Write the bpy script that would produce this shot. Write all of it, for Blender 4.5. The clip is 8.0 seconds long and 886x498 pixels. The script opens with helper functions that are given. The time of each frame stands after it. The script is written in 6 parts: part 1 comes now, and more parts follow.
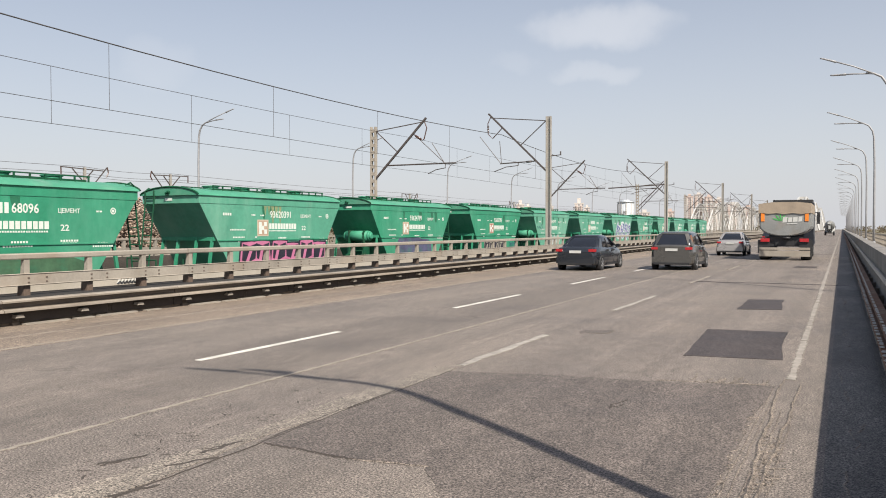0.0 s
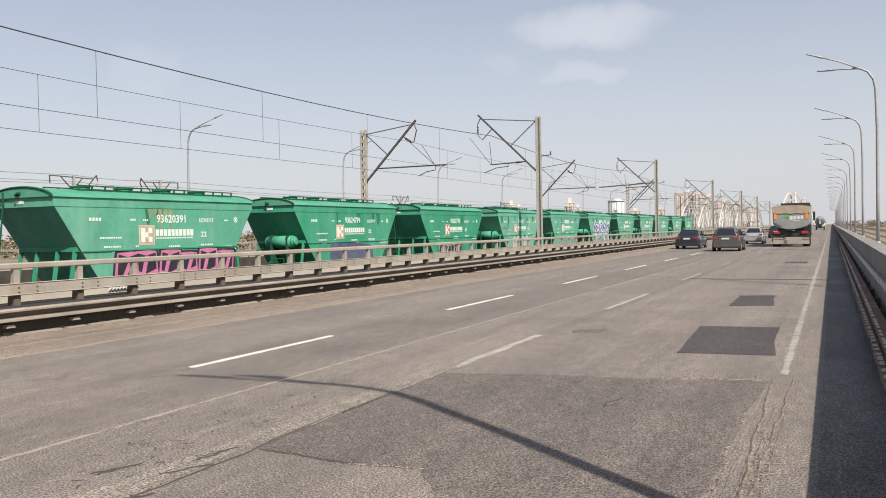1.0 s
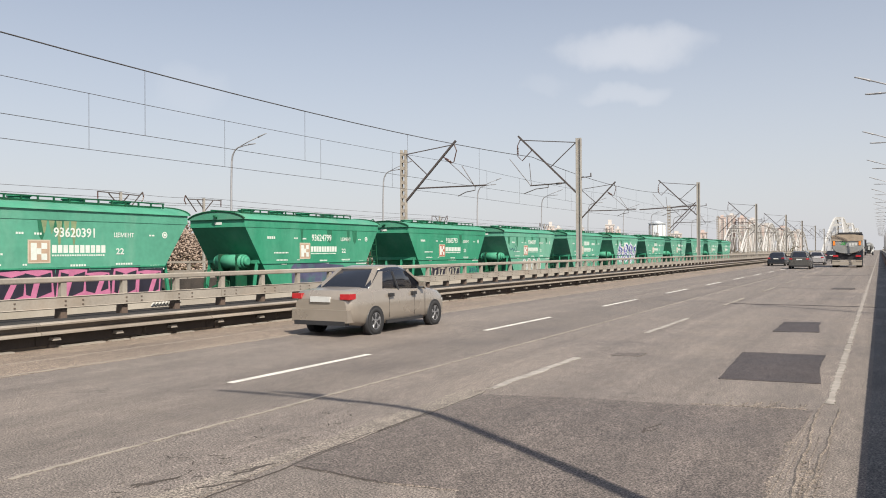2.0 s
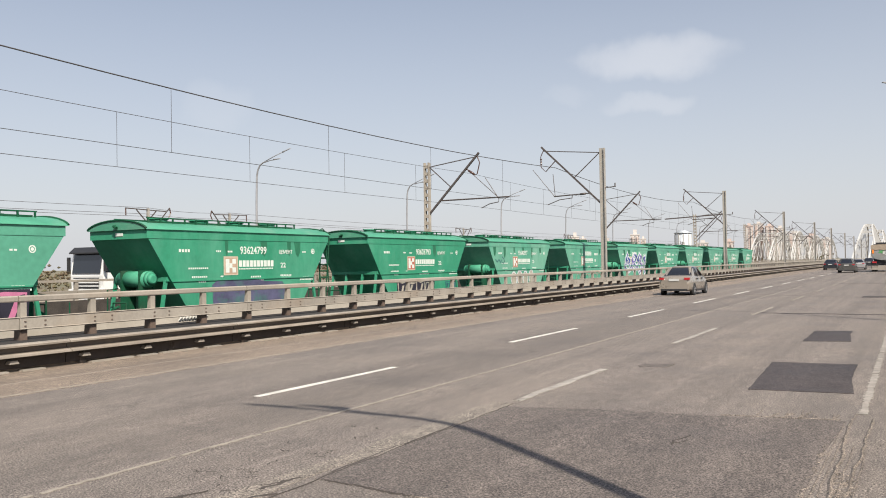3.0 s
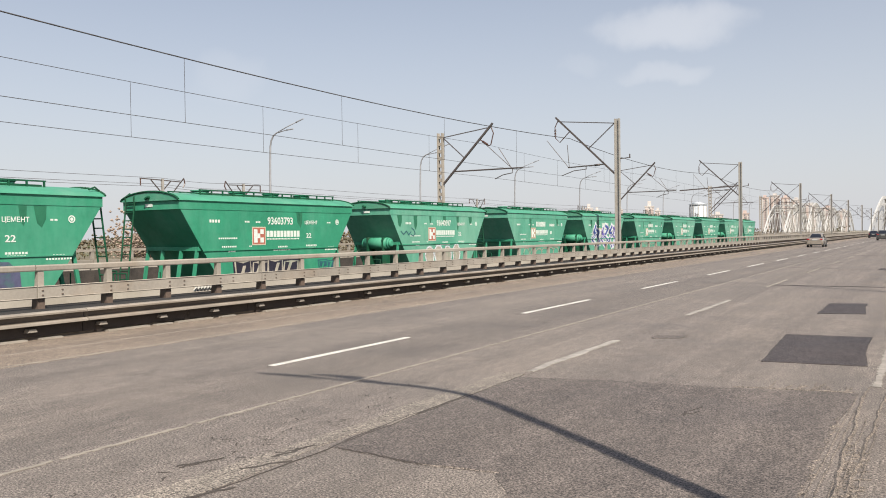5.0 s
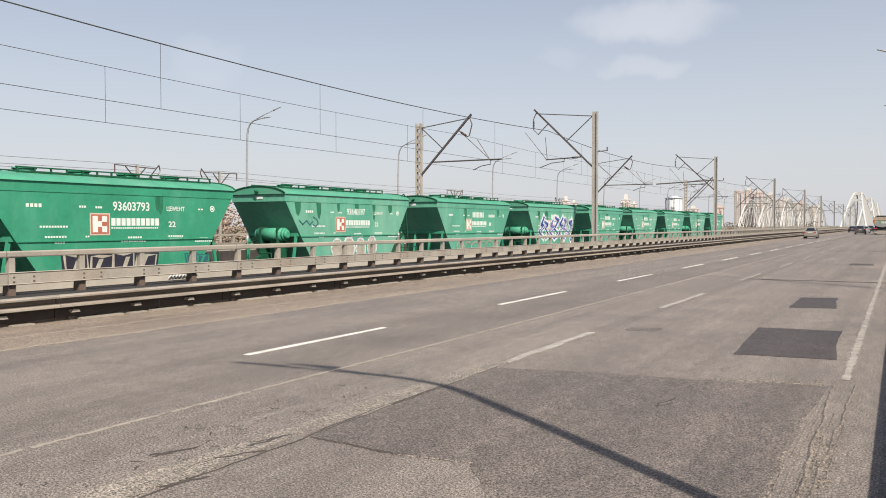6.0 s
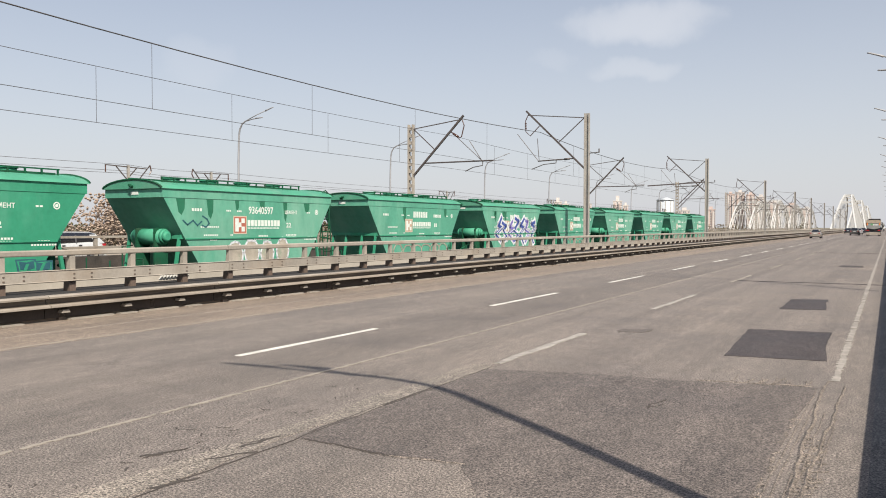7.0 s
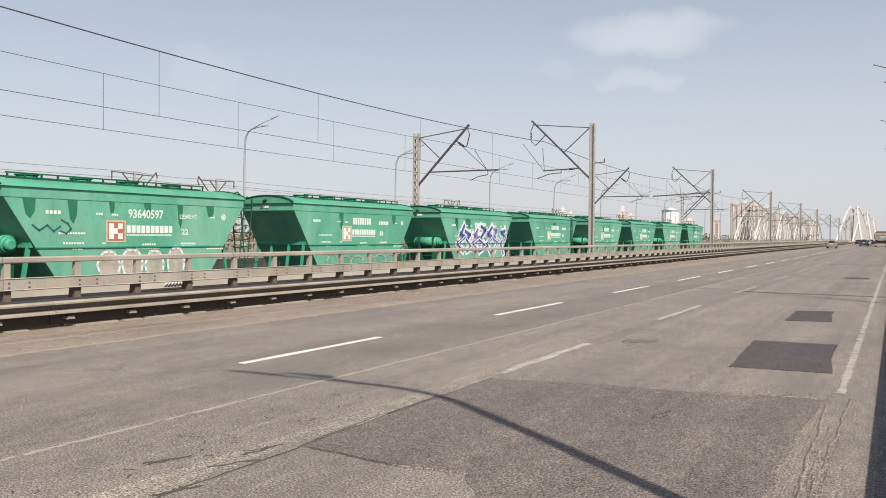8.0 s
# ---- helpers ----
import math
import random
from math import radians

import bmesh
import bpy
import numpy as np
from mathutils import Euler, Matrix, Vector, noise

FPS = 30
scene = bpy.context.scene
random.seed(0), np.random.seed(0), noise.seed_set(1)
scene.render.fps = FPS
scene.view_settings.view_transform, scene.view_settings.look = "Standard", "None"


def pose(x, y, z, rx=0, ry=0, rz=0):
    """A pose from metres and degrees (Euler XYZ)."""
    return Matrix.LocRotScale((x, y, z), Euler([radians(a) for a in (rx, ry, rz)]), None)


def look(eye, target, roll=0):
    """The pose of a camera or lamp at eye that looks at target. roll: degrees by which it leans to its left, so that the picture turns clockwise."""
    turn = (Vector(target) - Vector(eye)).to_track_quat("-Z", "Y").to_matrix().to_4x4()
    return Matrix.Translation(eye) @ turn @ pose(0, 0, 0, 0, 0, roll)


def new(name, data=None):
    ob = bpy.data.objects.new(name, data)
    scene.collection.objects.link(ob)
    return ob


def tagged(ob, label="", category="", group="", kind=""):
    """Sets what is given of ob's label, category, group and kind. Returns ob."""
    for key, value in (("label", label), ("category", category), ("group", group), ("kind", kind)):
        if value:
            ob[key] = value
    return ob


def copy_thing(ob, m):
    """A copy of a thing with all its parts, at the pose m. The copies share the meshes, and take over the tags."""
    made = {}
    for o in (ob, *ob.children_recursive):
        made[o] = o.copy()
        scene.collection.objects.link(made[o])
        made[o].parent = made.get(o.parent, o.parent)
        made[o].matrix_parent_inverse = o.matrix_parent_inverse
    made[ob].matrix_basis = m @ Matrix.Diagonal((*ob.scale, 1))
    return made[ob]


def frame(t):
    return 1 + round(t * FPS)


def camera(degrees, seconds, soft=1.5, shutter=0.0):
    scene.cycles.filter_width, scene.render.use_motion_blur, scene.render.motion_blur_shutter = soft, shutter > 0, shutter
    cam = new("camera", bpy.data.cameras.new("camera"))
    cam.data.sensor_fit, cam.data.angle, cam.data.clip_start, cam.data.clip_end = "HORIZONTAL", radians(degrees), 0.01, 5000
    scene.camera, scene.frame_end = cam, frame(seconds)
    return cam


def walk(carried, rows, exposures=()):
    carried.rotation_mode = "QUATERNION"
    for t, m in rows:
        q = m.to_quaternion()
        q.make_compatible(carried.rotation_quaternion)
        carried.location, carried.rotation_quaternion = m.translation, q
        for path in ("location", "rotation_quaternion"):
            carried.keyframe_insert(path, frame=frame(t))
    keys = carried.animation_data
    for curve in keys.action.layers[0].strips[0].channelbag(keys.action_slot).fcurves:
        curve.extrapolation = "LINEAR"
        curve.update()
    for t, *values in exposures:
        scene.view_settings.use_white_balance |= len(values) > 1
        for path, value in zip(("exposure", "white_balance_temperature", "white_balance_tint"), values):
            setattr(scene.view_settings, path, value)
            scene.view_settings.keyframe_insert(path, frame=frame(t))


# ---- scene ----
cam = camera(57.54, 8.0, soft=1.0)
EYE_Z = 1.75
CAMERA_ROWS = [  # seconds, yaw, pitch, roll of a phone held still at the kerb
    (0.0, 26.31, -1.42, 0.05), (0.5, 27.71, -1.33, -0.04), (1.0, 25.71, -1.29, 1.09),
    (1.5, 27.80, -0.30, -0.04), (1.7, 28.11, -0.10, 0.01), (3.0, 30.17, 1.05, 0.91),
    (3.5, 31.20, 0.83, 0.68), (4.0, 29.99, 0.41, 1.18), (4.5, 31.05, -0.46, 0.65),
    (5.8, 30.58, -1.69, 0.40), (6.0, 29.51, -1.67, 0.06), (6.5, 29.26, -1.11, 0.71),
    (7.0, 28.94, -1.59, -0.08), (7.5, 28.95, -1.23, -0.85), (8.0, 29.28, -0.96, -0.47)]
walk(cam, [(t, pose(0, 0, EYE_Z, 90 + p, r, w)) for t, w, p, r in CAMERA_ROWS])

# ---- sky, sun, exposure ----
SUN_EL, SUN_AZ = radians(48), radians(127)   # azimuth clockwise from +y
scene.view_settings.exposure = 0.5
world = bpy.data.worlds.new("sky")
scene.world = world
world.use_nodes = True


def build_sky():
    nt = world.node_tree
    nt.nodes.clear()
    out = nt.nodes.new("ShaderNodeOutputWorld")
    bg = nt.nodes.new("ShaderNodeBackground")
    sky = nt.nodes.new("ShaderNodeTexSky")
    sky.sky_type, sky.sun_disc = "NISHITA", False
    sky.sun_elevation, sky.sun_rotation = SUN_EL, SUN_AZ
    sky.altitude, sky.air_density, sky.dust_density, sky.ozone_density = 100, 1.0, 2.2, 1.8
    bg.inputs["Strength"].default_value = 0.081
    # thin high haze whitening towards the horizon, and a few faint fair-weather clouds
    co = nt.nodes.new("ShaderNodeTexCoord")
    sep = nt.nodes.new("ShaderNodeSeparateXYZ")
    nt.links.new(co.outputs["Generated"], sep.inputs[0])
    ramp = nt.nodes.new("ShaderNodeMapRange")
    ramp.inputs["From Min"].default_value, ramp.inputs["From Max"].default_value = 0.0, 0.42
    ramp.inputs["To Min"].default_value, ramp.inputs["To Max"].default_value = 0.8, 0.2
    nt.links.new(sep.outputs["Z"], ramp.inputs["Value"])
    haze = nt.nodes.new("ShaderNodeMixRGB")
    haze.inputs["Color2"].default_value = (6.72, 6.76, 7.1, 1)
    nt.links.new(ramp.outputs[0], haze.inputs["Fac"])
    nt.links.new(sky.outputs[0], haze.inputs["Color1"])
    last = haze
    for az, el, ra, re, amount in ((-15.3, 13.75, 5.0, 1.5, 0.38), (-15.3, 10.75, 3.2, 0.75, 0.22), (-21.0, 11.4, 1.9, 0.7, 0.09), (-46, 11, 2.6, 1.6, 0.10)):
        a, e = radians(az), radians(el)
        c = Vector((math.sin(a) * math.cos(e), math.cos(a) * math.cos(e), math.sin(e)))
        right = Vector((math.cos(a), -math.sin(a), 0))
        up = right.cross(c)
        wob = nt.nodes.new("ShaderNodeTexNoise")
        wob.inputs["Scale"].default_value, wob.inputs["Detail"].default_value = 18, 8
        nt.links.new(co.outputs["Generated"], wob.inputs["Vector"])
        wv = nt.nodes.new("ShaderNodeVectorMath")
        wv.operation = "MULTIPLY_ADD"
        wv.inputs[1].default_value, wv.inputs[2].default_value = (0.09, 0.09, 0.04), (-0.045, -0.045, -0.02)
        nt.links.new(wob.outputs["Color"], wv.inputs[0])
        pv = nt.nodes.new("ShaderNodeVectorMath")
        pv.operation = "ADD"
        nt.links.new(co.outputs["Generated"], pv.inputs[0])
        nt.links.new(wv.outputs[0], pv.inputs[1])
        terms = []
        for axis, radius in ((right, ra), (up, re)):
            dot = nt.nodes.new("ShaderNodeVectorMath")
            dot.operation = "DOT_PRODUCT"
            dot.inputs[1].default_value = axis
            nt.links.new(pv.outputs[0], dot.inputs[0])
            m = nt.nodes.new("ShaderNodeMath")
            m.operation = "DIVIDE"
            m.inputs[1].default_value = math.sin(radians(radius))
            nt.links.new(dot.outputs["Value"], m.inputs[0])
            q = nt.nodes.new("ShaderNodeMath")
            q.operation = "POWER"
            ab = nt.nodes.new("ShaderNodeMath")
            ab.operation = "ABSOLUTE"
            nt.links.new(m.outputs[0], ab.inputs[0])
            nt.links.new(ab.outputs[0], q.inputs[0])
            q.inputs[1].default_value = 2
            terms.append(q)
        s = nt.nodes.new("ShaderNodeMath")
        s.operation = "ADD"
        nt.links.new(terms[0].outputs[0], s.inputs[0])
        nt.links.new(terms[1].outputs[0], s.inputs[1])
        mr = nt.nodes.new("ShaderNodeMapRange")
        mr.interpolation_type = "SMOOTHSTEP"
        for key, v in (("From Min", 1.3), ("From Max", 0.05), ("To Min", 0), ("To Max", amount)):
            mr.inputs[key].default_value = v
        nt.links.new(s.outputs[0], mr.inputs["Value"])
        # only the half of the sky that holds the cloud
        front = nt.nodes.new("ShaderNodeVectorMath")
        front.operation = "DOT_PRODUCT"
        front.inputs[1].default_value = c
        nt.links.new(co.outputs["Generated"], front.inputs[0])
        gt = nt.nodes.new("ShaderNodeMath")
        gt.operation = "GREATER_THAN"
        gt.inputs[1].default_value = 0.5
        nt.links.new(front.outputs["Value"], gt.inputs[0])
        mu = nt.nodes.new("ShaderNodeMath")
        mu.operation = "MULTIPLY"
        nt.links.new(mr.outputs[0], mu.inputs[0])
        nt.links.new(gt.outputs[0], mu.inputs[1])
        mix = nt.nodes.new("ShaderNodeMixRGB")
        mix.inputs["Color2"].default_value = (7.9, 7.9, 8.1, 1)
        nt.links.new(mu.outputs[0], mix.inputs["Fac"])
        nt.links.new(last.outputs[0], mix.inputs["Color1"])
        last = mix
    nt.links.new(last.outputs[0], bg.inputs["Color"])
    nt.links.new(bg.outputs[0], out.inputs["Surface"])


build_sky()
sun = new("sun", bpy.data.lights.new("sun", "SUN"))
sun.data.energy, sun.data.angle, sun.data.color = 5.0, radians(0.53), (1.0, 0.93, 0.82)
SUN_WAY = Vector((math.sin(SUN_AZ) * math.cos(SUN_EL), math.cos(SUN_AZ) * math.cos(SUN_EL), math.sin(SUN_EL)))
sun.matrix_world = look(SUN_WAY * 50, (0, 0, 0))


# ---- materials ----
def mat(name, color, rough=0.7, metal=0.0, var=0.15, scale=3.0, fine=40.0, bump=0.0, tint=None, stain=0.0, island=0.0, coat=0.0, spec=0.5, streak=0.0):
    """A painted, concrete or metal surface: base colour varied by a coarse and a fine noise, stains of another tint, and fine relief."""
    m = bpy.data.materials.new(name)
    m.use_nodes = True
    nt = m.node_tree
    b = nt.nodes["Principled BSDF"]
    b.inputs["Roughness"].default_value, b.inputs["Metallic"].default_value = rough, metal
    b.inputs["Coat Weight"].default_value, b.inputs["Specular IOR Level"].default_value = coat, spec
    co = nt.nodes.new("ShaderNodeTexCoord")
    n1, n2 = nt.nodes.new("ShaderNodeTexNoise"), nt.nodes.new("ShaderNodeTexNoise")
    for n, s, d in ((n1, scale, 4), (n2, fine, 3)):
        n.inputs["Scale"].default_value, n.inputs["Detail"].default_value = s, d
        nt.links.new(co.outputs["Object"], n.inputs["Vector"])
    add = nt.nodes.new("ShaderNodeMath")
    add.operation = "MULTIPLY_ADD"
    add.inputs[1].default_value = 0.5
    nt.links.new(n2.outputs[0], add.inputs[0])
    nt.links.new(n1.outputs[0], add.inputs[2])
    mr = nt.nodes.new("ShaderNodeMapRange")
    for key, v in (("From Min", 0.45), ("From Max", 1.05), ("To Min", 1 - var), ("To Max", 1 + var)):
        mr.inputs[key].default_value = v
    nt.links.new(add.outputs[0], mr.inputs["Value"])
    value = mr.outputs[0]
    if island:
        info = nt.nodes.new("ShaderNodeObjectInfo")
        geo = nt.nodes.new("ShaderNodeNewGeometry")
        both = nt.nodes.new("ShaderNodeMath")
        nt.links.new(info.outputs["Random"], both.inputs[0])
        nt.links.new(geo.outputs["Random Per Island"], both.inputs[1])
        fr = nt.nodes.new("ShaderNodeMapRange")
        for key, v in (("From Min", 0), ("From Max", 2), ("To Min", 1 - island), ("To Max", 1 + island)):
            fr.inputs[key].default_value = v
        nt.links.new(both.outputs[0], fr.inputs["Value"])
        mu = nt.nodes.new("ShaderNodeMath")
        mu.operation = "MULTIPLY"
        nt.links.new(value, mu.inputs[0])
        nt.links.new(fr.outputs[0], mu.inputs[1])
        value = mu.outputs[0]
    base = nt.nodes.new("ShaderNodeVectorMath")
    base.operation = "SCALE"
    base.inputs[0].default_value = color
    nt.links.new(value, base.inputs["Scale"])
    col = base.outputs[0]
    if tint:
        n3 = nt.nodes.new("ShaderNodeTexNoise")
        n3.inputs["Scale"].default_value, n3.inputs["Detail"].default_value, n3.inputs["Roughness"].default_value = scale * 0.6, 7, 0.65
        if streak:
            mp = nt.nodes.new("ShaderNodeMapping")
            mp.inputs["Scale"].default_value = (1, 1, streak)
            nt.links.new(co.outputs["Object"], mp.inputs["Vector"])
            nt.links.new(mp.outputs[0], n3.inputs["Vector"])
        else:
            nt.links.new(co.outputs["Object"], n3.inputs["Vector"])
        sr = nt.nodes.new("ShaderNodeMapRange")
        for key, v in (("From Min", 0.5), ("From Max", 0.72), ("To Min", 0), ("To Max", stain)):
            sr.inputs[key].default_value = v
        nt.links.new(n3.outputs[0], sr.inputs["Value"])
        mx = nt.nodes.new("ShaderNodeMixRGB")
        mx.inputs["Color2"].default_value = (*tint, 1)
        nt.links.new(sr.outputs[0], mx.inputs["Fac"])
        nt.links.new(col, mx.inputs["Color1"])
        col = mx.outputs[0]
    nt.links.new(col, b.inputs["Base Color"])
    rr = nt.nodes.new("ShaderNodeMapRange")
    for key, v in (("From Min", 0.3), ("From Max", 0.7), ("To Min", max(0.02, rough - 0.08)), ("To Max", min(1, rough + 0.08))):
        rr.inputs[key].default_value = v
    nt.links.new(n1.outputs[0], rr.inputs["Value"])
    nt.links.new(rr.outputs[0], b.inputs["Roughness"])
    if bump:
        bp = nt.nodes.new("ShaderNodeBump")
        bp.inputs["Strength"].default_value, bp.inputs["Distance"].default_value = 0.6, bump
        nt.links.new(n2.outputs[0], bp.inputs["Height"])
        nt.links.new(bp.outputs[0], b.inputs["Normal"])
    return m


PLINTH = mat("pale_cast_concrete", (0.43, 0.39, 0.335), 0.9, var=0.15, scale=0.9, fine=30, bump=0.003, tint=(0.30, 0.26, 0.2), stain=0.5)
# near-black stands for the shade the fence rail throws on the median
MEDIAN_SHADE = mat("shade_black_median_strip", (0.022, 0.019, 0.018), 0.95, var=0.4, scale=2, fine=30, bump=0.01)
CONCRETE = mat("weathered_concrete", (0.33, 0.295, 0.25), 0.9, var=0.25, scale=0.9, fine=30, bump=0.004, tint=(0.2, 0.16, 0.12), stain=0.6)
# concrete copy darkened for the parapet face turned away from the sun
PARAPET = mat("shade_darkened_concrete", (0.19, 0.178, 0.165), 0.9, var=0.3, scale=0.9, fine=30, bump=0.004, tint=(0.10, 0.09, 0.08), stain=0.6)
KERB = mat("dusty_kerb_concrete", (0.26, 0.205, 0.155), 0.95, var=0.3, scale=1.4, fine=45, bump=0.005, tint=(0.12, 0.10, 0.08), stain=0.7)
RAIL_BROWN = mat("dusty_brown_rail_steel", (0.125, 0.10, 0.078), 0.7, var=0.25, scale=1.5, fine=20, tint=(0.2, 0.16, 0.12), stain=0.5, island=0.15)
# near-black steel that carries the shade under the guard rail's lower ridge
RAIL_SHADE = mat("shade_dark_rail_steel", (0.05, 0.041, 0.036), 0.8, spec=0.2, var=0.3, scale=2, fine=25)
RAIL_PAINT = mat("weathered_cream_rail_paint", (0.295, 0.262, 0.22), 0.62, var=0.2, scale=1.2, fine=18, tint=(0.25, 0.18, 0.12), stain=0.45, island=0.12)
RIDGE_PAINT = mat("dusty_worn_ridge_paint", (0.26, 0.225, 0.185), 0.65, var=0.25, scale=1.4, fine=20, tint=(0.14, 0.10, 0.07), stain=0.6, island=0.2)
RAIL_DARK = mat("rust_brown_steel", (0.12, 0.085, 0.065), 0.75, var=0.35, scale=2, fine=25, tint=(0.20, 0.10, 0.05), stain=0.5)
RUST = mat("flaking_rust_steel", (0.16, 0.075, 0.04), 0.85, var=0.4, scale=5, fine=40, bump=0.003, tint=(0.30, 0.25, 0.20), stain=0.6)
GALV = mat("dull_galvanised_steel", (0.30, 0.30, 0.31), 0.6, 0.25, var=0.15, scale=4, fine=30)
MAST_STEEL = mat("grey_painted_mast_steel", (0.33, 0.31, 0.28), 0.6, 0.1, var=0.15, scale=1.5, fine=20, tint=(0.22, 0.15, 0.1), stain=0.4)
ARM_STEEL = mat("dark_bracket_steel", (0.085, 0.07, 0.065), 0.6, 0.2, var=0.25, scale=3, fine=30)
WIRE = mat("oxidised_copper_wire", (0.10, 0.085, 0.08), 0.5, 0.5, var=0.2)
INSULATOR = mat("brown_glazed_porcelain", (0.08, 0.04, 0.03), 0.2, var=0.2)
BALLAST_AND_GAP = mat("oily_ballast_and_dark_gap", (0.05, 0.042, 0.036), 0.95, var=0.5, scale=2, fine=25, bump=0.03, tint=(0.08, 0.06, 0.05), stain=0.6)
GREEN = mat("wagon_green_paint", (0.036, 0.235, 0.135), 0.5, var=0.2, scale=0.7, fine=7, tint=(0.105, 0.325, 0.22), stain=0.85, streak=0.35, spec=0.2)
# paler green: faded paint plus the haze and sheen on distant sides
GREEN_FADED_HAZED = mat("faded_hazed_wagon_green", (0.09, 0.30, 0.205), 0.5, var=0.2, scale=0.6, fine=6, tint=(0.21, 0.40, 0.30), stain=0.85, streak=0.35, spec=0.2)
# darker stained green for underframe, funnels, ladders, rails and roof lips
GREEN_DARK = mat("stained_dark_green_paint", (0.010, 0.075, 0.038), 0.75, spec=0.15, var=0.3, scale=2.5, fine=20, tint=(0.05, 0.06, 0.045), stain=0.6)
GREEN_LIGHT = mat("faded_green_roof_paint", (0.06, 0.26, 0.16), 0.5, var=0.15, scale=1.2, fine=10, tint=(0.17, 0.29, 0.22), stain=0.5)
GRIME = mat("black_brake_grime", (0.022, 0.019, 0.017), 0.9, spec=0.1, var=0.4, scale=3, fine=30)
WHITE_PAINT = mat("white_stencil_paint", (0.62, 0.66, 0.60), 0.55, var=0.12, scale=5, fine=30)
ROAD_WHITE = mat("worn_road_marking", (0.52, 0.50, 0.46), 0.8, var=0.25, scale=2.5, fine=30, tint=(0.2, 0.17, 0.15), stain=0.55)
ROAD_FLAKED = mat("flaking_road_marking", (0.31, 0.285, 0.255), 0.85, var=0.35, scale=6, fine=45, tint=(0.15, 0.13, 0.115), stain=0.8)
ROAD_EDGE = mat("cracked_edge_paint", (0.27, 0.245, 0.218), 0.85, var=0.35, scale=5, fine=45, tint=(0.17, 0.145, 0.125), stain=0.75)
ROAD_FADED = mat("rubbed_out_marking", (0.255, 0.225, 0.19), 0.9, var=0.3, scale=4, fine=40)
CREAM = mat("cream_logo_panel", (0.52, 0.43, 0.33), 0.55, var=0.15, scale=4)
RED = mat("red_logo_paint", (0.38, 0.12, 0.08), 0.55, var=0.15)
LOGO_FADED = mat("faded_orange_logo_paint", (0.43, 0.31, 0.22), 0.6, var=0.2, scale=4)


def asphalt(name, color, worn, patches=True, lanes=()):
    """Old bridge asphalt: aggregate speckle, wheel-track bands along the road, dusty blotches and hairline cracks."""
    m = bpy.data.materials.new(name)
    m.use_nodes = True
    nt = m.node_tree
    L = nt.links
    b = nt.nodes["Principled BSDF"]
    b.inputs["Specular IOR Level"].default_value = 0.5
    co = nt.nodes.new("ShaderNodeTexCoord")

    def noise_at(scale, detail=4, stretch=None, rough=0.55):
        n = nt.nodes.new("ShaderNodeTexNoise")
        n.inputs["Scale"].default_value, n.inputs["Detail"].default_value, n.inputs["Roughness"].default_value = scale, detail, rough
        if stretch:
            mp = nt.nodes.new("ShaderNodeMapping")
            mp.inputs["Scale"].default_value = stretch
            L.new(co.outputs["Object"], mp.inputs["Vector"])
            L.new(mp.outputs[0], n.inputs["Vector"])
        else:
            L.new(co.outputs["Object"], n.inputs["Vector"])
        return n.outputs[0]

    def ranged(v, a, c, lo, hi):
        r = nt.nodes.new("ShaderNodeMapRange")
        for key, x in (("From Min", a), ("From Max", c), ("To Min", lo), ("To Max", hi)):
            r.inputs[key].default_value = x
        L.new(v, r.inputs["Value"])
        return r.outputs[0]

    def mul(a, c):
        x = nt.nodes.new("ShaderNodeMath")
        x.operation = "MULTIPLY"
        L.new(a, x.inputs[0])
        L.new(c, x.inputs[1])
        return x.outputs[0]

    def mixed(fac, c1, c2):
        x = nt.nodes.new("ShaderNodeMixRGB")
        L.new(fac, x.inputs["Fac"])
        for key, c in (("Color1", c1), ("Color2", c2)):
            if isinstance(c, tuple):
                x.inputs[key].default_value = (*c, 1)
            else:
                L.new(c, x.inputs[key])
        return x.outputs[0]

    speck = noise_at(42, 3, rough=0.8)
    speck2 = noise_at(60, 2, rough=0.85)
    blot = noise_at(0.55, 6)
    bands = noise_at(1.0, 3, (1.6, 0.02, 1))
    mottle = noise_at(6.0, 5, (1.5, 0.55, 1), 0.7)
    dirt = noise_at(0.35, 6, (1.4, 0.5, 1), 0.62)
    k = mul(mul(ranged(speck, 0.35, 0.65, 0.55, 1.45), ranged(speck2, 0.38, 0.62, 0.15, 1.85)), mul(ranged(blot, 0.3, 0.7, 0.86, 1.14), ranged(bands, 0.34, 0.66, 0.86, 1.15)))
    k = mul(k, ranged(mottle, 0.32, 0.68, 0.78, 1.22))
    if lanes:   # wheel tracks and dusty stripes: (x, lightness) across the carriageway
        sx = nt.nodes.new("ShaderNodeSeparateXYZ")
        L.new(co.outputs["Object"], sx.inputs[0])
        wave = nt.nodes.new("ShaderNodeMath")
        wave.operation = "MULTIPLY_ADD"
        wave.inputs[1].default_value = 0.3
        L.new(noise_at(0.9, 4, (1, 0.35, 1)), wave.inputs[0])
        L.new(sx.outputs["X"], wave.inputs[2])
        cr = nt.nodes.new("ShaderNodeValToRGB")
        lo, hi = lanes[0][0], lanes[-1][0]
        el = cr.color_ramp.elements
        while len(el) < len(lanes):
            el.new(0.5)
        for e, (x, v) in zip(el, lanes):
            e.position, e.color = (x - lo) / (hi - lo), (v / 2, v / 2, v / 2, 1)
        L.new(ranged(wave.outputs[0], lo + 0.15, hi + 0.15, 0, 1), cr.inputs[0])
        k = mul(k, ranged(cr.outputs[0], 0, 0.5, 0, 1))
    dusty = mixed(ranged(dirt, 0.46, 0.68, 0, 0.6), color, worn)
    v = nt.nodes.new("ShaderNodeVectorMath")
    v.operation = "SCALE"
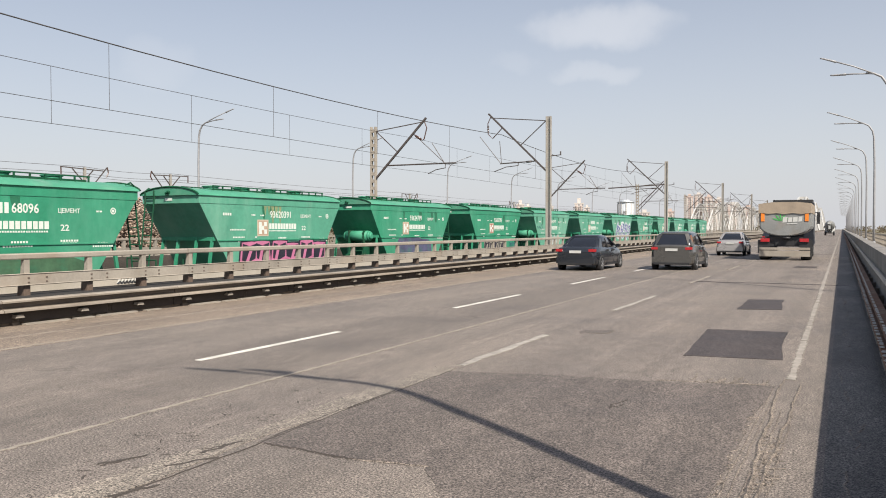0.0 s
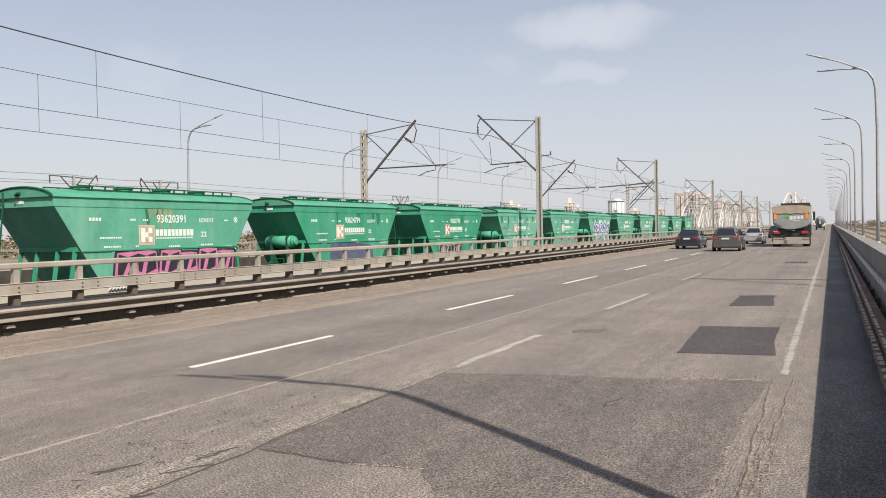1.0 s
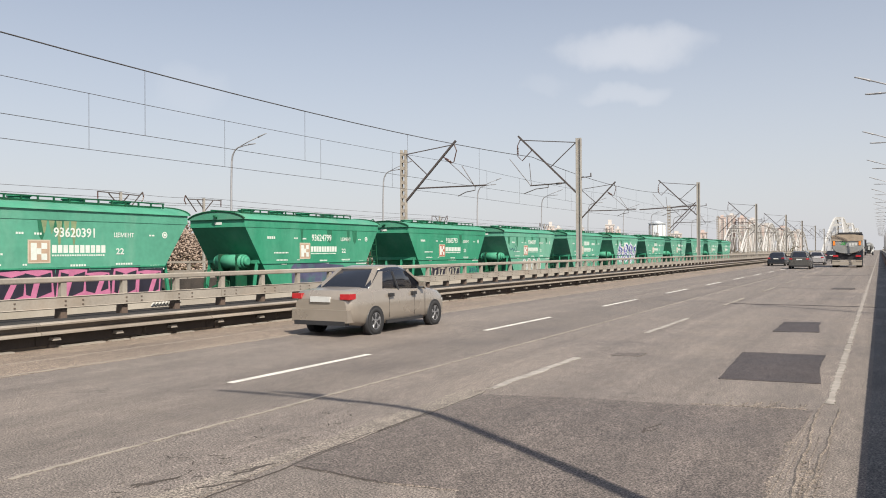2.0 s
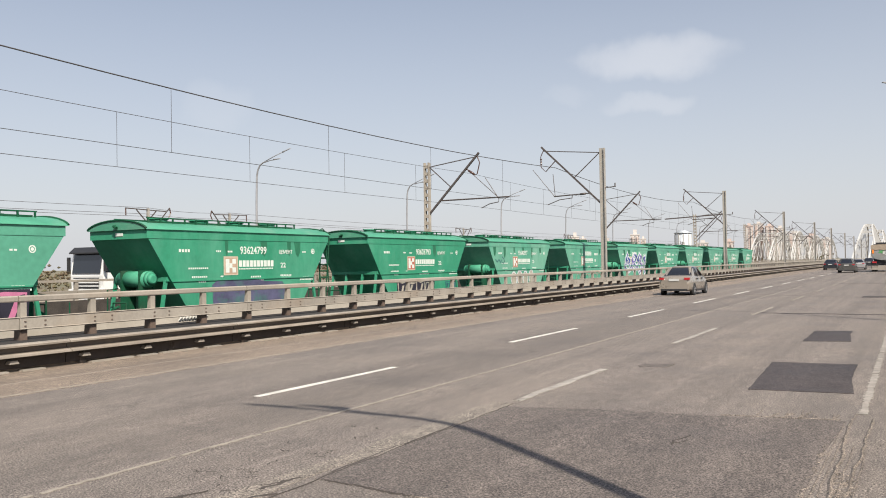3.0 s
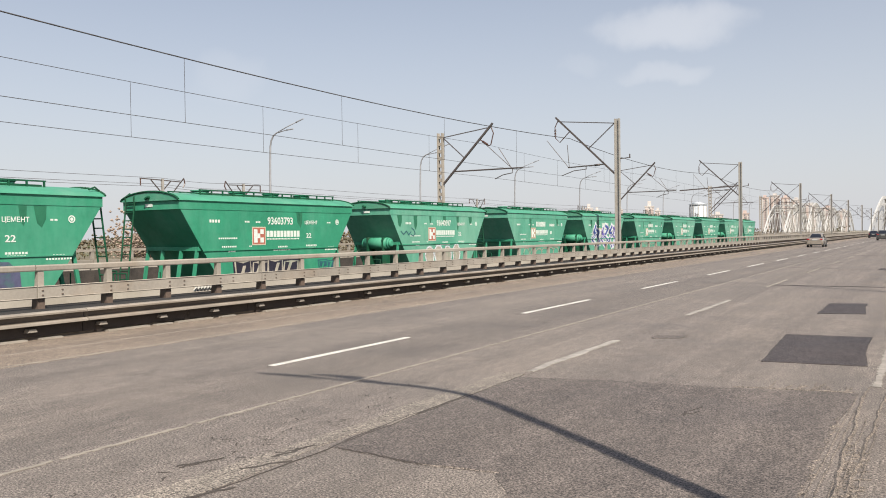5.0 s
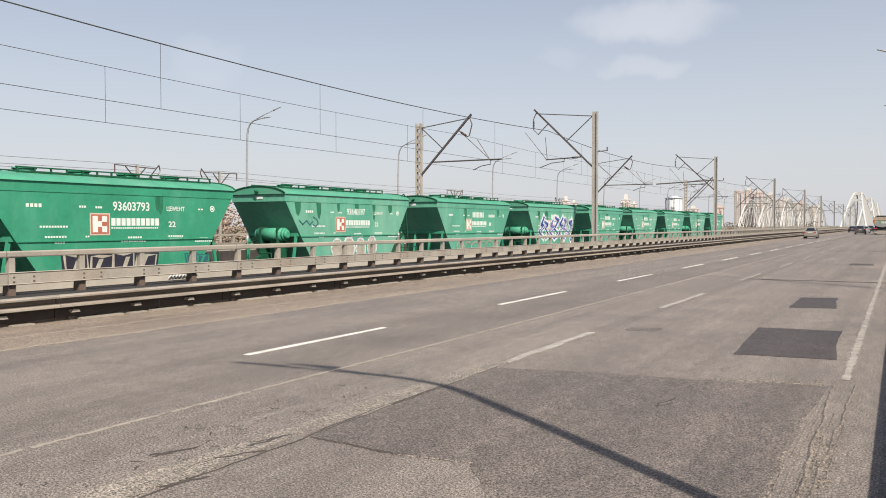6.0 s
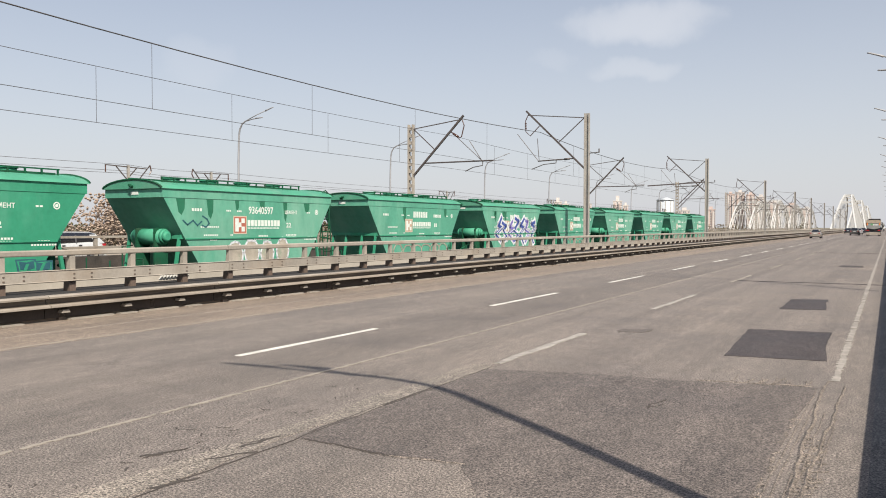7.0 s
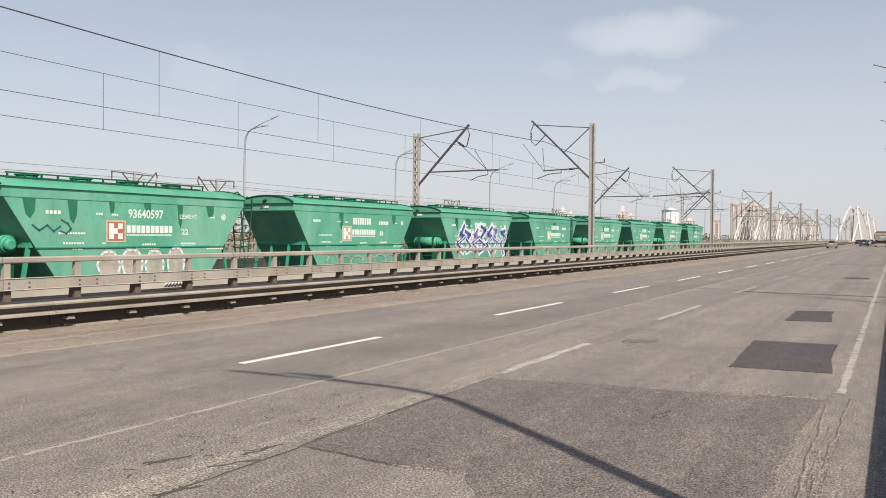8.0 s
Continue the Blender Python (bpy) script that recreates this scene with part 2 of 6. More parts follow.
    L.new(dusty, v.inputs[0])
    L.new(k, v.inputs["Scale"])
    col = v.outputs[0]
    if patches:
        vor = nt.nodes.new("ShaderNodeTexVoronoi")
        vor.feature = "DISTANCE_TO_EDGE"
        vor.inputs["Scale"].default_value = 0.45
        wob = nt.nodes.new("ShaderNodeTexNoise")
        wob.inputs["Scale"].default_value, wob.inputs["Detail"].default_value = 1.3, 5
        L.new(co.outputs["Object"], wob.inputs["Vector"])
        ad = nt.nodes.new("ShaderNodeVectorMath")
        ad.operation = "MULTIPLY_ADD"
        ad.inputs[1].default_value = (1.2, 1.2, 0)
        L.new(wob.outputs["Color"], ad.inputs[0])
        L.new(co.outputs["Object"], ad.inputs[2])
        L.new(ad.outputs[0], vor.inputs["Vector"])
        crack = ranged(vor.outputs["Distance"], 0.004, 0.012, 0.55, 0)
        gate = ranged(noise_at(0.25, 2), 0.6, 0.68, 0, 0.8)
        col = mixed(mul(crack, gate), col, (0.045, 0.038, 0.033))
    L.new(col, b.inputs["Base Color"])
    L.new(ranged(blot, 0.3, 0.7, 0.62, 0.8), b.inputs["Roughness"])
    bp = nt.nodes.new("ShaderNodeBump")
    bp.inputs["Strength"].default_value, bp.inputs["Distance"].default_value = 0.8, 0.006
    L.new(speck, bp.inputs["Height"])
    L.new(bp.outputs[0], b.inputs["Normal"])
    return m


LANES = ((-11.0, 1.12), (-10.3, 1.08), (-9.5, 0.96), (-8.7, 1.1), (-7.85, 1.25), (-7.62, 1.02), (-6.9, 0.9), (-6.1, 0.97), (-5.3, 1.05), (-4.8, 1.28), (-4.38, 1.42), (-4.22, 1.04), (-2.6, 1.0), (-1.2, 1.02), (-0.4, 1.16), (0.5, 1.16))
ASPHALT = asphalt("old_bridge_asphalt", (0.151, 0.128, 0.111), (0.185, 0.155, 0.130), lanes=LANES)
ASPHALT_BROWN = asphalt("relaid_brown_asphalt", (0.107, 0.089, 0.078), (0.126, 0.105, 0.091))
ASPHALT_NEW = asphalt("fresh_dark_patch", (0.047, 0.038, 0.037), (0.055, 0.045, 0.042), False)
ASPHALT_SIDE = asphalt("dusty_gutter_asphalt", (0.185, 0.146, 0.113), (0.205, 0.162, 0.125), False)
DUST = asphalt("dusty_asphalt_seam", (0.178, 0.153, 0.128), (0.20, 0.17, 0.14), False)
# verge asphalt with pale grit, darkened to deepen the parapet's shadow
ASPHALT_GUTTER_SHADE = asphalt("shade_dark_verge_asphalt", (0.10, 0.09, 0.083), (0.26, 0.24, 0.215))
GROUND = mat("dry_spring_ground", (0.16, 0.135, 0.09), 0.95, var=0.4, scale=0.02, fine=0.3, tint=(0.08, 0.10, 0.04), stain=0.7)


# ---- mesh helpers ----
def box(bm, x0, x1, y0, y1, z0, z1):
    v = [bm.verts.new(c) for c in ((x0, y0, z0), (x1, y0, z0), (x1, y1, z0), (x0, y1, z0), (x0, y0, z1), (x1, y0, z1), (x1, y1, z1), (x0, y1, z1))]
    for f in ((0, 3, 2, 1), (4, 5, 6, 7), (0, 1, 5, 4), (1, 2, 6, 5), (2, 3, 7, 6), (3, 0, 4, 7)):
        bm.faces.new([v[i] for i in f])
    return v


def tube(bm, points, r, seg=8, r_end=None):
    """A round bar through the points."""
    points = [Vector(p) for p in points]
    rings = []
    side = None
    for i, p in enumerate(points):
        way = (points[min(i + 1, len(points) - 1)] - points[max(i - 1, 0)]).normalized()
        if side is None:
            side = way.orthogonal().normalized()
        side = (side - way * side.dot(way)).normalized()
        up = way.cross(side)
        k = i / (len(points) - 1)
        rad = r if r_end is None else r + (r_end - r) * k
        rings.append([bm.verts.new(p + (side * math.cos(a) + up * math.sin(a)) * rad) for a in [2 * math.pi * j / seg for j in range(seg)]])
    for a, c in zip(rings, rings[1:]):
        for j in range(seg):
            f = bm.faces.new((a[j], a[(j + 1) % seg], c[(j + 1) % seg], c[j]))
            f.smooth = seg > 6
    bm.faces.new(rings[0][::-1])
    bm.faces.new(rings[-1])


def beam(bm, p, q, w, h):
    """A square bar from p to q."""
    p, q = Vector(p), Vector(q)
    way = (q - p).normalized()
    side = way.cross(Vector((0, 0, 1)))
    side = side.normalized() if side.length > 1e-4 else Vector((1, 0, 0))
    up = side.cross(way)
    v = [bm.verts.new(e + side * (a * w / 2) + up * (c * h / 2)) for e in (p, q) for a, c in ((-1, -1), (1, -1), (1, 1), (-1, 1))]
    for f in ((0, 1, 2, 3), (7, 6, 5, 4), (0, 4, 5, 1), (1, 5, 6, 2), (2, 6, 7, 3), (3, 7, 4, 0)):
        bm.faces.new([v[i] for i in f])


def prism(bm, outline, axis, a, b):
    """An outline of 2D points pushed along an axis from a to b. x: (y, z); y: (x, z); z: (x, y)."""
    place = {"x": lambda p, t: (t, p[0], p[1]), "y": lambda p, t: (p[0], t, p[1]), "z": lambda p, t: (p[0], p[1], t)}[axis]
    lo = [bm.verts.new(place(p, a)) for p in outline]
    hi = [bm.verts.new(place(p, b)) for p in outline]
    n = len(outline)
    for i in range(n):
        bm.faces.new((lo[i], lo[(i + 1) % n], hi[(i + 1) % n], hi[i]))
    bm.faces.new(lo[::-1])
    bm.faces.new(hi)


def mesh_of(name, bm, material, bevel=0.0):
    if bevel:
        edges = [e for e in bm.edges if len(e.link_faces) == 2 and e.calc_face_angle(0) > 0.6]
        bmesh.ops.bevel(bm, geom=edges, offset=bevel, segments=1, affect="EDGES", clamp_overlap=True)
    bmesh.ops.recalc_face_normals(bm, faces=bm.faces)
    me = bpy.data.meshes.new(name)
    bm.to_mesh(me)
    bm.free()
    for m in material if isinstance(material, (list, tuple)) else (material,):
        me.materials.append(m)
    return me


def part(name, bm, material, parent=None, label="", bevel=0.0):
    ob = new(name, mesh_of(name, bm, material, bevel) if isinstance(bm, bmesh.types.BMesh) else bm)
    ob.parent = parent
    return tagged(ob, label)


def thing(name, label, category, group="", m=None):
    ob = new(name)
    ob.empty_display_size = 0.3
    if m:
        ob.matrix_basis = m
    return tagged(ob, label, category, group)


def lettering(name, body, size, material, parent, m, width=None, align="LEFT"):
    """Painted letters: font outlines a hair thick, made into a mesh."""
    cu = bpy.data.curves.new(name, "FONT")
    cu.body, cu.size, cu.extrude, cu.align_x, cu.resolution_u = body, size, 0.001, align, 2
    cu.offset = size * 0.018
    ob = bpy.data.objects.new(name, cu)
    scene.collection.objects.link(ob)
    me = bpy.data.meshes.new_from_object(ob.evaluated_get(bpy.context.evaluated_depsgraph_get()))
    bpy.data.objects.remove(ob)
    bpy.data.curves.remove(cu)
    if width:
        xs = [v.co.x for v in me.vertices]
        k = width / max(1e-3, max(xs) - min(xs))
        for v in me.vertices:
            v.co.x *= k
    me.materials.clear()
    me.materials.append(material)
    ob = new(name, me)
    ob.parent = parent
    ob.matrix_basis = m
    return ob


# ---- the ground, the bridge deck and its lanes ----
Y0, Y1 = -60.0, 1500.0


def slab(name, x0, x1, z0, z1, material, label, category, y0=Y0, y1=Y1):
    bm = bmesh.new()
    box(bm, x0, x1, y0, y1, z0, z1)
    return tagged(part(name, bm, material), label, category, kind="structure")


slab("ground", -4000, 4000, -3.0, -2.4, GROUND, "dry brown spring ground reaching the horizon", "ground", -3000, 4600)
slab("road", -10.85, 0.42, -0.6, 0.0, ASPHALT, "old grey-brown asphalt carriageway of a bridge, patched and worn", "road")
slab("gutter", -13.5, -10.85, -0.6, 0.006, ASPHALT_SIDE, "dusty brown gutter strip along the guard rail", "gutter")
slab("trackbed", -31.0, -16.35, -2.2, -1.48, BALLAST_AND_GAP, "oily ballast bed under the railway tracks", "trackbed")
slab("footway_far", -43.0, -40.4, -0.9, 0.45, CONCRETE, "raised concrete footway of the opposite carriageway", "footway")
slab("road_far", -40.4, -31.0, -0.9, -0.15, ASPHALT, "opposite carriageway of dusty asphalt beyond the railway", "road")


def sheet(name, x0, x1, y0, y1, z, material, label, category="road patch", jitter=0.0, n=6, seed=1):
    """A thin layer lying on the road with a slightly uneven edge."""
    rnd = random.Random(seed)
    pts = []
    corners = [(x0, y0), (x1, y0), (x1, y1), (x0, y1)]
    for (ax, ay), (bx, by) in zip(corners, corners[1:] + corners[:1]):
        for i in range(n):
            k = i / n
            dx = rnd.uniform(-jitter, jitter)
            pts.append((ax + (bx - ax) * k + dx, ay + (by - ay) * k + rnd.uniform(-jitter, jitter)))
    bm = bmesh.new()
    prism(bm, pts, "z", z - 0.012, z)
    return tagged(part(name, bm, material), label, category, kind="structure")




def laid(name, corners, z, material, label, jitter=0.01, seed=1, n=10, hollow=None):
    """A thin layer on the road with any outline; hollow bends one side inward by so much."""
    rnd = random.Random(seed)
    pts = []
    for e, ((ax, ay), (bx, by)) in enumerate(zip(corners, corners[1:] + corners[:1])):
        for i in range(n):
            k = i / n
            d = hollow[1] * math.sin(math.pi * k) if hollow and hollow[0] == e else 0
            pts.append((ax + (bx - ax) * k + rnd.uniform(-jitter, jitter) - d, ay + (by - ay) * k + rnd.uniform(-jitter, jitter)))
    bm = bmesh.new()
    prism(bm, pts, "z", z - 0.012, z)
    return tagged(part(name, bm, material), label, "road patch", kind="structure")


laid("relaid_strip", [(-4.28, 5.22), (-3.4, 5.16), (-2.75, 5.24), (-2.3, 4.6), (-2.1, 2.4), (-0.86, 2.2), (-0.66, 9.62), (-1.73, 9.36), (-3.05, 9.22), (-4.32, 8.9)], 0.004, ASPHALT_BROWN, "brown relaid asphalt strip in the inner lane", 0.02, 3)
laid("asphalt_patch", [(-1.94, 11.42), (-0.68, 11.58), (-0.80, 14.75), (-2.08, 14.6)], 0.008, ASPHALT_NEW, "fresh dark rectangular asphalt patch", 0.008, 4, 10, (1, 0.05))
laid("asphalt_patch", [(-2.03, 18.5), (-1.12, 18.75), (-1.26, 21.4), (-2.05, 21.15)], 0.008, ASPHALT_NEW, "small dark rectangular asphalt patch", 0.015, 5, 8, (1, 0.03))
laid("asphalt_patch", [(-3.95, 13.1), (-3.5, 13.25), (-3.5, 13.7), (-3.98, 13.55)], 0.005, ASPHALT_BROWN, "small faded brown asphalt patch", 0.03, 6)
laid("asphalt_patch", [(-1.9, 39.5), (-1.0, 39.5), (-1.0, 41.0), (-1.9, 41.0)], 0.006, ASPHALT_NEW, "small dark patch by a road joint", 0.05, 7)
for k in range(1, 13):   # tarred expansion joints across the deck
    sheet("expansion_joint", -4.35, 0.2, 27.6 + 33 * (k - 1), 27.82 + 33 * (k - 1), 0.005, ASPHALT_NEW, "thin tarred expansion joint across the carriageway", "expansion joint", 0.03, 20, 20 + k)

for k in range(60):   # lane dashes, the nearest one shortened by wear
    end = 11.5 + 8.6 * k
    sheet("lane_dash", -7.73, -7.615, end - (3.35 if k == 0 else 4.0), end, 0.006, ROAD_WHITE, "white dashed lane line, fresh paint", "lane marking", 0.006, 3, 40 + k)
    start = 9.31 if k == 0 else 17.1 + 9.6 * (k - 1)
    sheet("lane_dash", -4.41, -4.305, start, start + (3.3 if k == 0 else 4.2), 0.010, ROAD_FLAKED if k < 2 else ROAD_FADED, "white dashed lane line, half worn away", "lane marking", 0.025, 10, 140 + k)


def worn_line(name, x, y0, y1, width, seed, keep, label):
    """A solid line worn to flakes: many little paint islands."""
    rnd = random.Random(seed)
    bm = bmesh.new()
    y = y0
    while y < y1:
        step = 0.07 if y < 24 else 0.8
        if rnd.random() < keep:
            w = width * (rnd.uniform(0.6, 1.08) if y < 24 else rnd.uniform(0.85, 1.0))
            c = x + rnd.uniform(-0.012, 0.012)
            pts = [(c + sx * w / 2 * rnd.uniform(0.85, 1), y + k * step) for sx, k in ((-1, -0.05), (0.2, -0.1), (1, -0.05), (1, 0.95), (0.1, 1.05), (-1, 0.95))]
            prism(bm, pts, "z", 0.002, 0.007 + 0.0004 * (int(y * 100) % 3))
        y += step
    return tagged(part(name, bm, ROAD_EDGE if width > 0.1 else ROAD_FADED), label, "edge line", kind="structure")


worn_line("edge_line", -0.51, 10.1, 400, 0.115, 8, 0.97, "white edge line with flaking paint")
worn_line("edge_line", -10.92, -5, 300, 0.075, 9, 1.0, "pale worn edge line beside the gutter")
worn_line("lane_seam", -5.93, -5, 120, 0.06, 10, 0.93, "pale rubbed-out old lane line along a seam")

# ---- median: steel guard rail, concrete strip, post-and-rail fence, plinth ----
# the shadow line behind the guard rail is put into this strip's colour
slab("median_strip", -15.75, -13.62, -0.6, 0.395, MEDIAN_SHADE, "raised median strip, near-black for the fence's shade", "median")
slab("median_plinth", -16.35, -15.75, -1.6, 0.64, PLINTH, "concrete plinth wall at the railway's edge", "plinth wall")
slab("kerb_line", -13.62, -13.5, -0.3, 0.07, KERB, "low dusty concrete kerb under a guard rail", "kerb")


def guard_rail(name, x, side, y0, y1, label, face, ridge, low_face):
    """Low steel guard rail: a folded beam with two pale ridges on brackets, in 4.2 m lengths. side: +1 faces +x."""
    rail = thing(name, label, "guard rail")
    length = 4.2

    def piece(nm, outline, material):
        bm = bmesh.new()
        prism(bm, [(side * a, z) for a, z in outline], "y", 0.008, length - 0.008)
        return nm, mesh_of(nm, bm, material)

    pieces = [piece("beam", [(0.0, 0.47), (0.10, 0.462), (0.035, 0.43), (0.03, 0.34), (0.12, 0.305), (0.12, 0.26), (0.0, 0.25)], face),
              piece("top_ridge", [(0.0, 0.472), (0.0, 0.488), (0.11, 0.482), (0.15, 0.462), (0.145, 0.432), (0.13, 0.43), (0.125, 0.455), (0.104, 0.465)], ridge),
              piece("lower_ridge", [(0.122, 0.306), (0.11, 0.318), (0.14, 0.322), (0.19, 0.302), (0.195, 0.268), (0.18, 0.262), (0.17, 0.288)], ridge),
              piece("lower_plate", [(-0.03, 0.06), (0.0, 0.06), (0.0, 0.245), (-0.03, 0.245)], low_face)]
    pb = bmesh.new()
    box(pb, min(0, side * -0.12), max(0, side * -0.12), -0.06, 0.06, 0.0, 0.46)
    po = mesh_of("post", pb, RAIL_BROWN)
    cb = bmesh.new()
    prism(cb, [(-0.09, 0.15), (0.09, 0.15), (0.06, 0.205), (-0.06, 0.205)], "x", min(side * 0.004, side * 0.13), max(side * 0.004, side * 0.13))
    br = mesh_of("bracket", cb, RAIL_PAINT)
    # added pale dashes stand for daylight that passes under the beam
    db = [bmesh.new(), bmesh.new()]
    box(db[0], min(0, side * 0.14), max(0, side * 0.14), 0.0, 0.95, 0.0, 0.035)
    box(db[1], min(0, side * 0.14), max(0, side * 0.14), 0.0, 0.42, 0.0, 0.03)
    dashes = [mesh_of("foot_plate", b, RAIL_PAINT) for b in db]
    y = y0
    while y < y1:
        for nm, me in pieces:
            part(nm, me, None, rail).location = (x, y, 0)
        for j in (0.35, 1.75, 3.15):
            part("bracket", br, None, rail).location = (x, y + j, 0)
        part("post", po, None, rail).location = (x, y + 0.35, 0)
        part("post", po, None, rail).location = (x, y + 2.45, 0)
        if y < 120:
            for j, d in ((0.45, 0), (1.55, 1), (2.1, 0), (3.3, 1)):
                part("foot_plate", dashes[d], None, rail).location = (x, y + j, 0)
        y += length
    return rail


# lower plate darkened by colour where the ridge overhangs and shades it
guard_rail("guard_rail", -13.42, 1, -11.7, 330, "low weathered steel guard rail with brown rust, along the median", RAIL_BROWN, RIDGE_PAINT, RAIL_SHADE)


def median_fence():
    fence = thing("median_fence", "cream-painted steel post and rail fence on the median", "fence")
    pb = bmesh.new()
    prism(pb, [(-0.13, 0.60), (0.05, 0.60), (0.05, 1.135), (-0.04, 1.135), (-0.06, 0.9)], "y", -0.065, 0.065)
    post = mesh_of("post", pb, RAIL_PAINT, 0.006)
    # foot gets dark brown for the shade below the lower rail
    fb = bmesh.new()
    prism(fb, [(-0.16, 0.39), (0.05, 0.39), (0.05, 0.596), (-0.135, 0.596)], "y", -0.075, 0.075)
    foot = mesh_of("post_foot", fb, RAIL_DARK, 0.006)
    length = 6.18
    tb = bmesh.new()
    prism(tb, [(-0.06, 1.14), (0.06, 1.14), (0.07, 1.16), (0.07, 1.235), (0.05, 1.26), (-0.05, 1.26), (-0.06, 1.25)], "y", 0, length - 0.02)
    top = mesh_of("top_rail", tb, RAIL_PAINT)
    lb = bmesh.new()
    prism(lb, [(0.052, 0.605), (0.10, 0.60), (0.115, 0.615), (0.10, 0.625), (0.10, 0.83), (0.115, 0.84), (0.10, 0.853), (0.052, 0.85)], "y", 0, length - 0.02)
    low = mesh_of("lower_rail", lb, RAIL_PAINT)
    bb = bmesh.new()
    box(bb, 0.098, 0.112, -0.02, 0.02, -0.012, 0.012)
    bolt = mesh_of("bolt", bb, RAIL_DARK)
    y = 9.47 - 1.545 * 12
    n = 0
    while y < 330:
        part("post", post, None, fence).location = (-15.0, y, 0)
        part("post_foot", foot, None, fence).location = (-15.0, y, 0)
        if n % 4 == 0:
            part("top_rail", top, None, fence).location = (-15.0, y - 0.1, 0)
            part("lower_rail", low, None, fence).location = (-15.0, y - 0.1, 0)
        if y < 60:
            for dy, z in ((0, 0.67), (0, 0.76), (0.42, 0.67), (0.42, 0.76)):
                part("bolt", bolt, None, fence).location = (-15.0, y + dy, z)
        y += 1.545
        n += 1
    for k in range(9):   # a row of stacked white clips on the plinth
        cb = bmesh.new()
        beam(cb, (0, 0, 0), (0, 0.07, 0.09), 0.06, 0.045)
        part("clip", cb, ROAD_WHITE, fence).location = (-15.2, 13.55 + 0.1 * k, 0.47)


median_fence()

# ---- tracks ----
RAIL_Z = -1.30
TRACK = lambda y: -21.96 - 0.0085 * y    # the near track bears slightly away from the road
LEAN = math.degrees(math.atan(0.0085))


def railway_track(name, x_of, label):
    tr = thing(name, label, "railway track")
    for s in (-0.76, 0.76):
        bm = bmesh.new()
        pts = [(-0.035, 0.0), (0.035, 0.0), (0.035, -0.04), (0.01, -0.05), (0.01, -0.13), (0.07, -0.15), (-0.07, -0.15), (-0.01, -0.13), (-0.01, -0.05), (-0.035, -0.04)]
        ys = (-60, 500)
        rings = [[bm.verts.new((x_of(y) + s + a, y, RAIL_Z + z)) for a, z in pts] for y in ys]
        for i in range(len(pts)):
            bm.faces.new((rings[0][i], rings[0][(i + 1) % len(pts)], rings[1][(i + 1) % len(pts)], rings[1][i]))
        part("rail", bm, RAIL_DARK, tr, "brown steel rail with a worn head")
    sb = bmesh.new()
    box(sb, -1.35, 1.35, -0.13, 0.13, -0.33, -0.15)
    sleeper = mesh_of("sleeper", sb, CONCRETE, 0.015)
    for k in range(220):
        y = -20 + 0.6 * k
        part("sleeper", sleeper, None, tr).location = (x_of(y), y, RAIL_Z)


railway_track("railway_track", TRACK, "near railway track on concrete sleepers")
railway_track("railway_track", lambda y: -26.6 - 0.0085 * y, "second railway track beyond the goods train")


# ---- overhead line ----
def near_mast(y, x=-19.0, h=9.85, full=True):
    mast = thing("catenary_mast", "grey steel overhead line mast with a braced bracket arm", "catenary mast", "near overhead line masts", pose(x, y, 0))
    bm = bmesh.new()
    prism(bm, [(-0.19, -0.12), (-0.13, -0.12), (-0.13, -0.015), (0.13, -0.015), (0.13, -0.12), (0.19, -0.12), (0.19, 0.12), (0.13, 0.12), (0.13, 0.015), (-0.13, 0.015), (-0.13, 0.12), (-0.19, 0.12)], "z", -1.6, h)
    part("pole", bm, MAST_STEEL, mast)
    bm = bmesh.new()
    beam(bm, (-0.2, 0, 5.95), (-4.7, 0, 10.32), 0.1, 0.12)
    part("bracket_arm", bm, ARM_STEEL, mast)
    bm = bmesh.new()
    beam(bm, (-0.2, 0, 9.55), (-4.5, 0, 10.0), 0.05, 0.06)
    part("tie_rod", bm, ARM_STEEL, mast)
    bm = bmesh.new()
    beam(bm, (-0.2, 0, 9.55), (-2.17, 0, 7.85), 0.05, 0.06)
    part("strut", bm, ARM_STEEL, mast)
    bm = bmesh.new()
    tube(bm, [(-4.5, 0, 10.1), (-4.75, 0, 9.6), (-4.72, 0, 8.8), (-4.37, 0, 8.46), (-3.6, 0, 9.2)], 0.035, 6)
    for z in range(5):
        tube(bm, [(-4.73, 0, 8.9 + 0.12 * z), (-4.73, 0, 8.96 + 0.12 * z)], 0.08, 8)
    part("insulator_string", bm, INSULATOR, mast)
    bm = bmesh.new()
    tube(bm, [(-0.95, 0, 6.68), (-1.9, 0, 6.64), (-3.75, 0, 6.58)], 0.045, 6)
    tube(bm, [(-1.3, 0, 6.66), (-1.7, 0, 6.64)], 0.075, 8)
    tube(bm, [(-2.3, 0, 6.62), (-2.32, 0, 6.4), (-3.3, 0, 6.32), (-4.25, 0, 6.0)], 0.03, 6)
    part("registration_arm", bm, ARM_STEEL, mast)
    bm = bmesh.new()
    tube(bm, [(-3.7, 0, 6.58), (-5.4, 0, 8.66)], 0.025, 6)
    tube(bm, [(-3.65, 0, 6.58), (-3.8, 0, 8.25)], 0.025, 6)
    part("hanger", bm, ARM_STEEL, mast)
    bm = bmesh.new()
    beam(bm, (0.18, 0, 7.0), (0.95, 0, 7.05), 0.06, 0.06)
    tube(bm, [(0.9, 0, 7.05), (0.9, 0, 7.3)], 0.05, 6)
    part("feeder_bracket", bm, ARM_STEEL, mast)
    return mast


first = near_mast(55.6)
for y in (99.0, 150.2, 201.0, 245, 297, 345, 395, 445):
    copy_thing(first, pose(-19.0, y, 0))


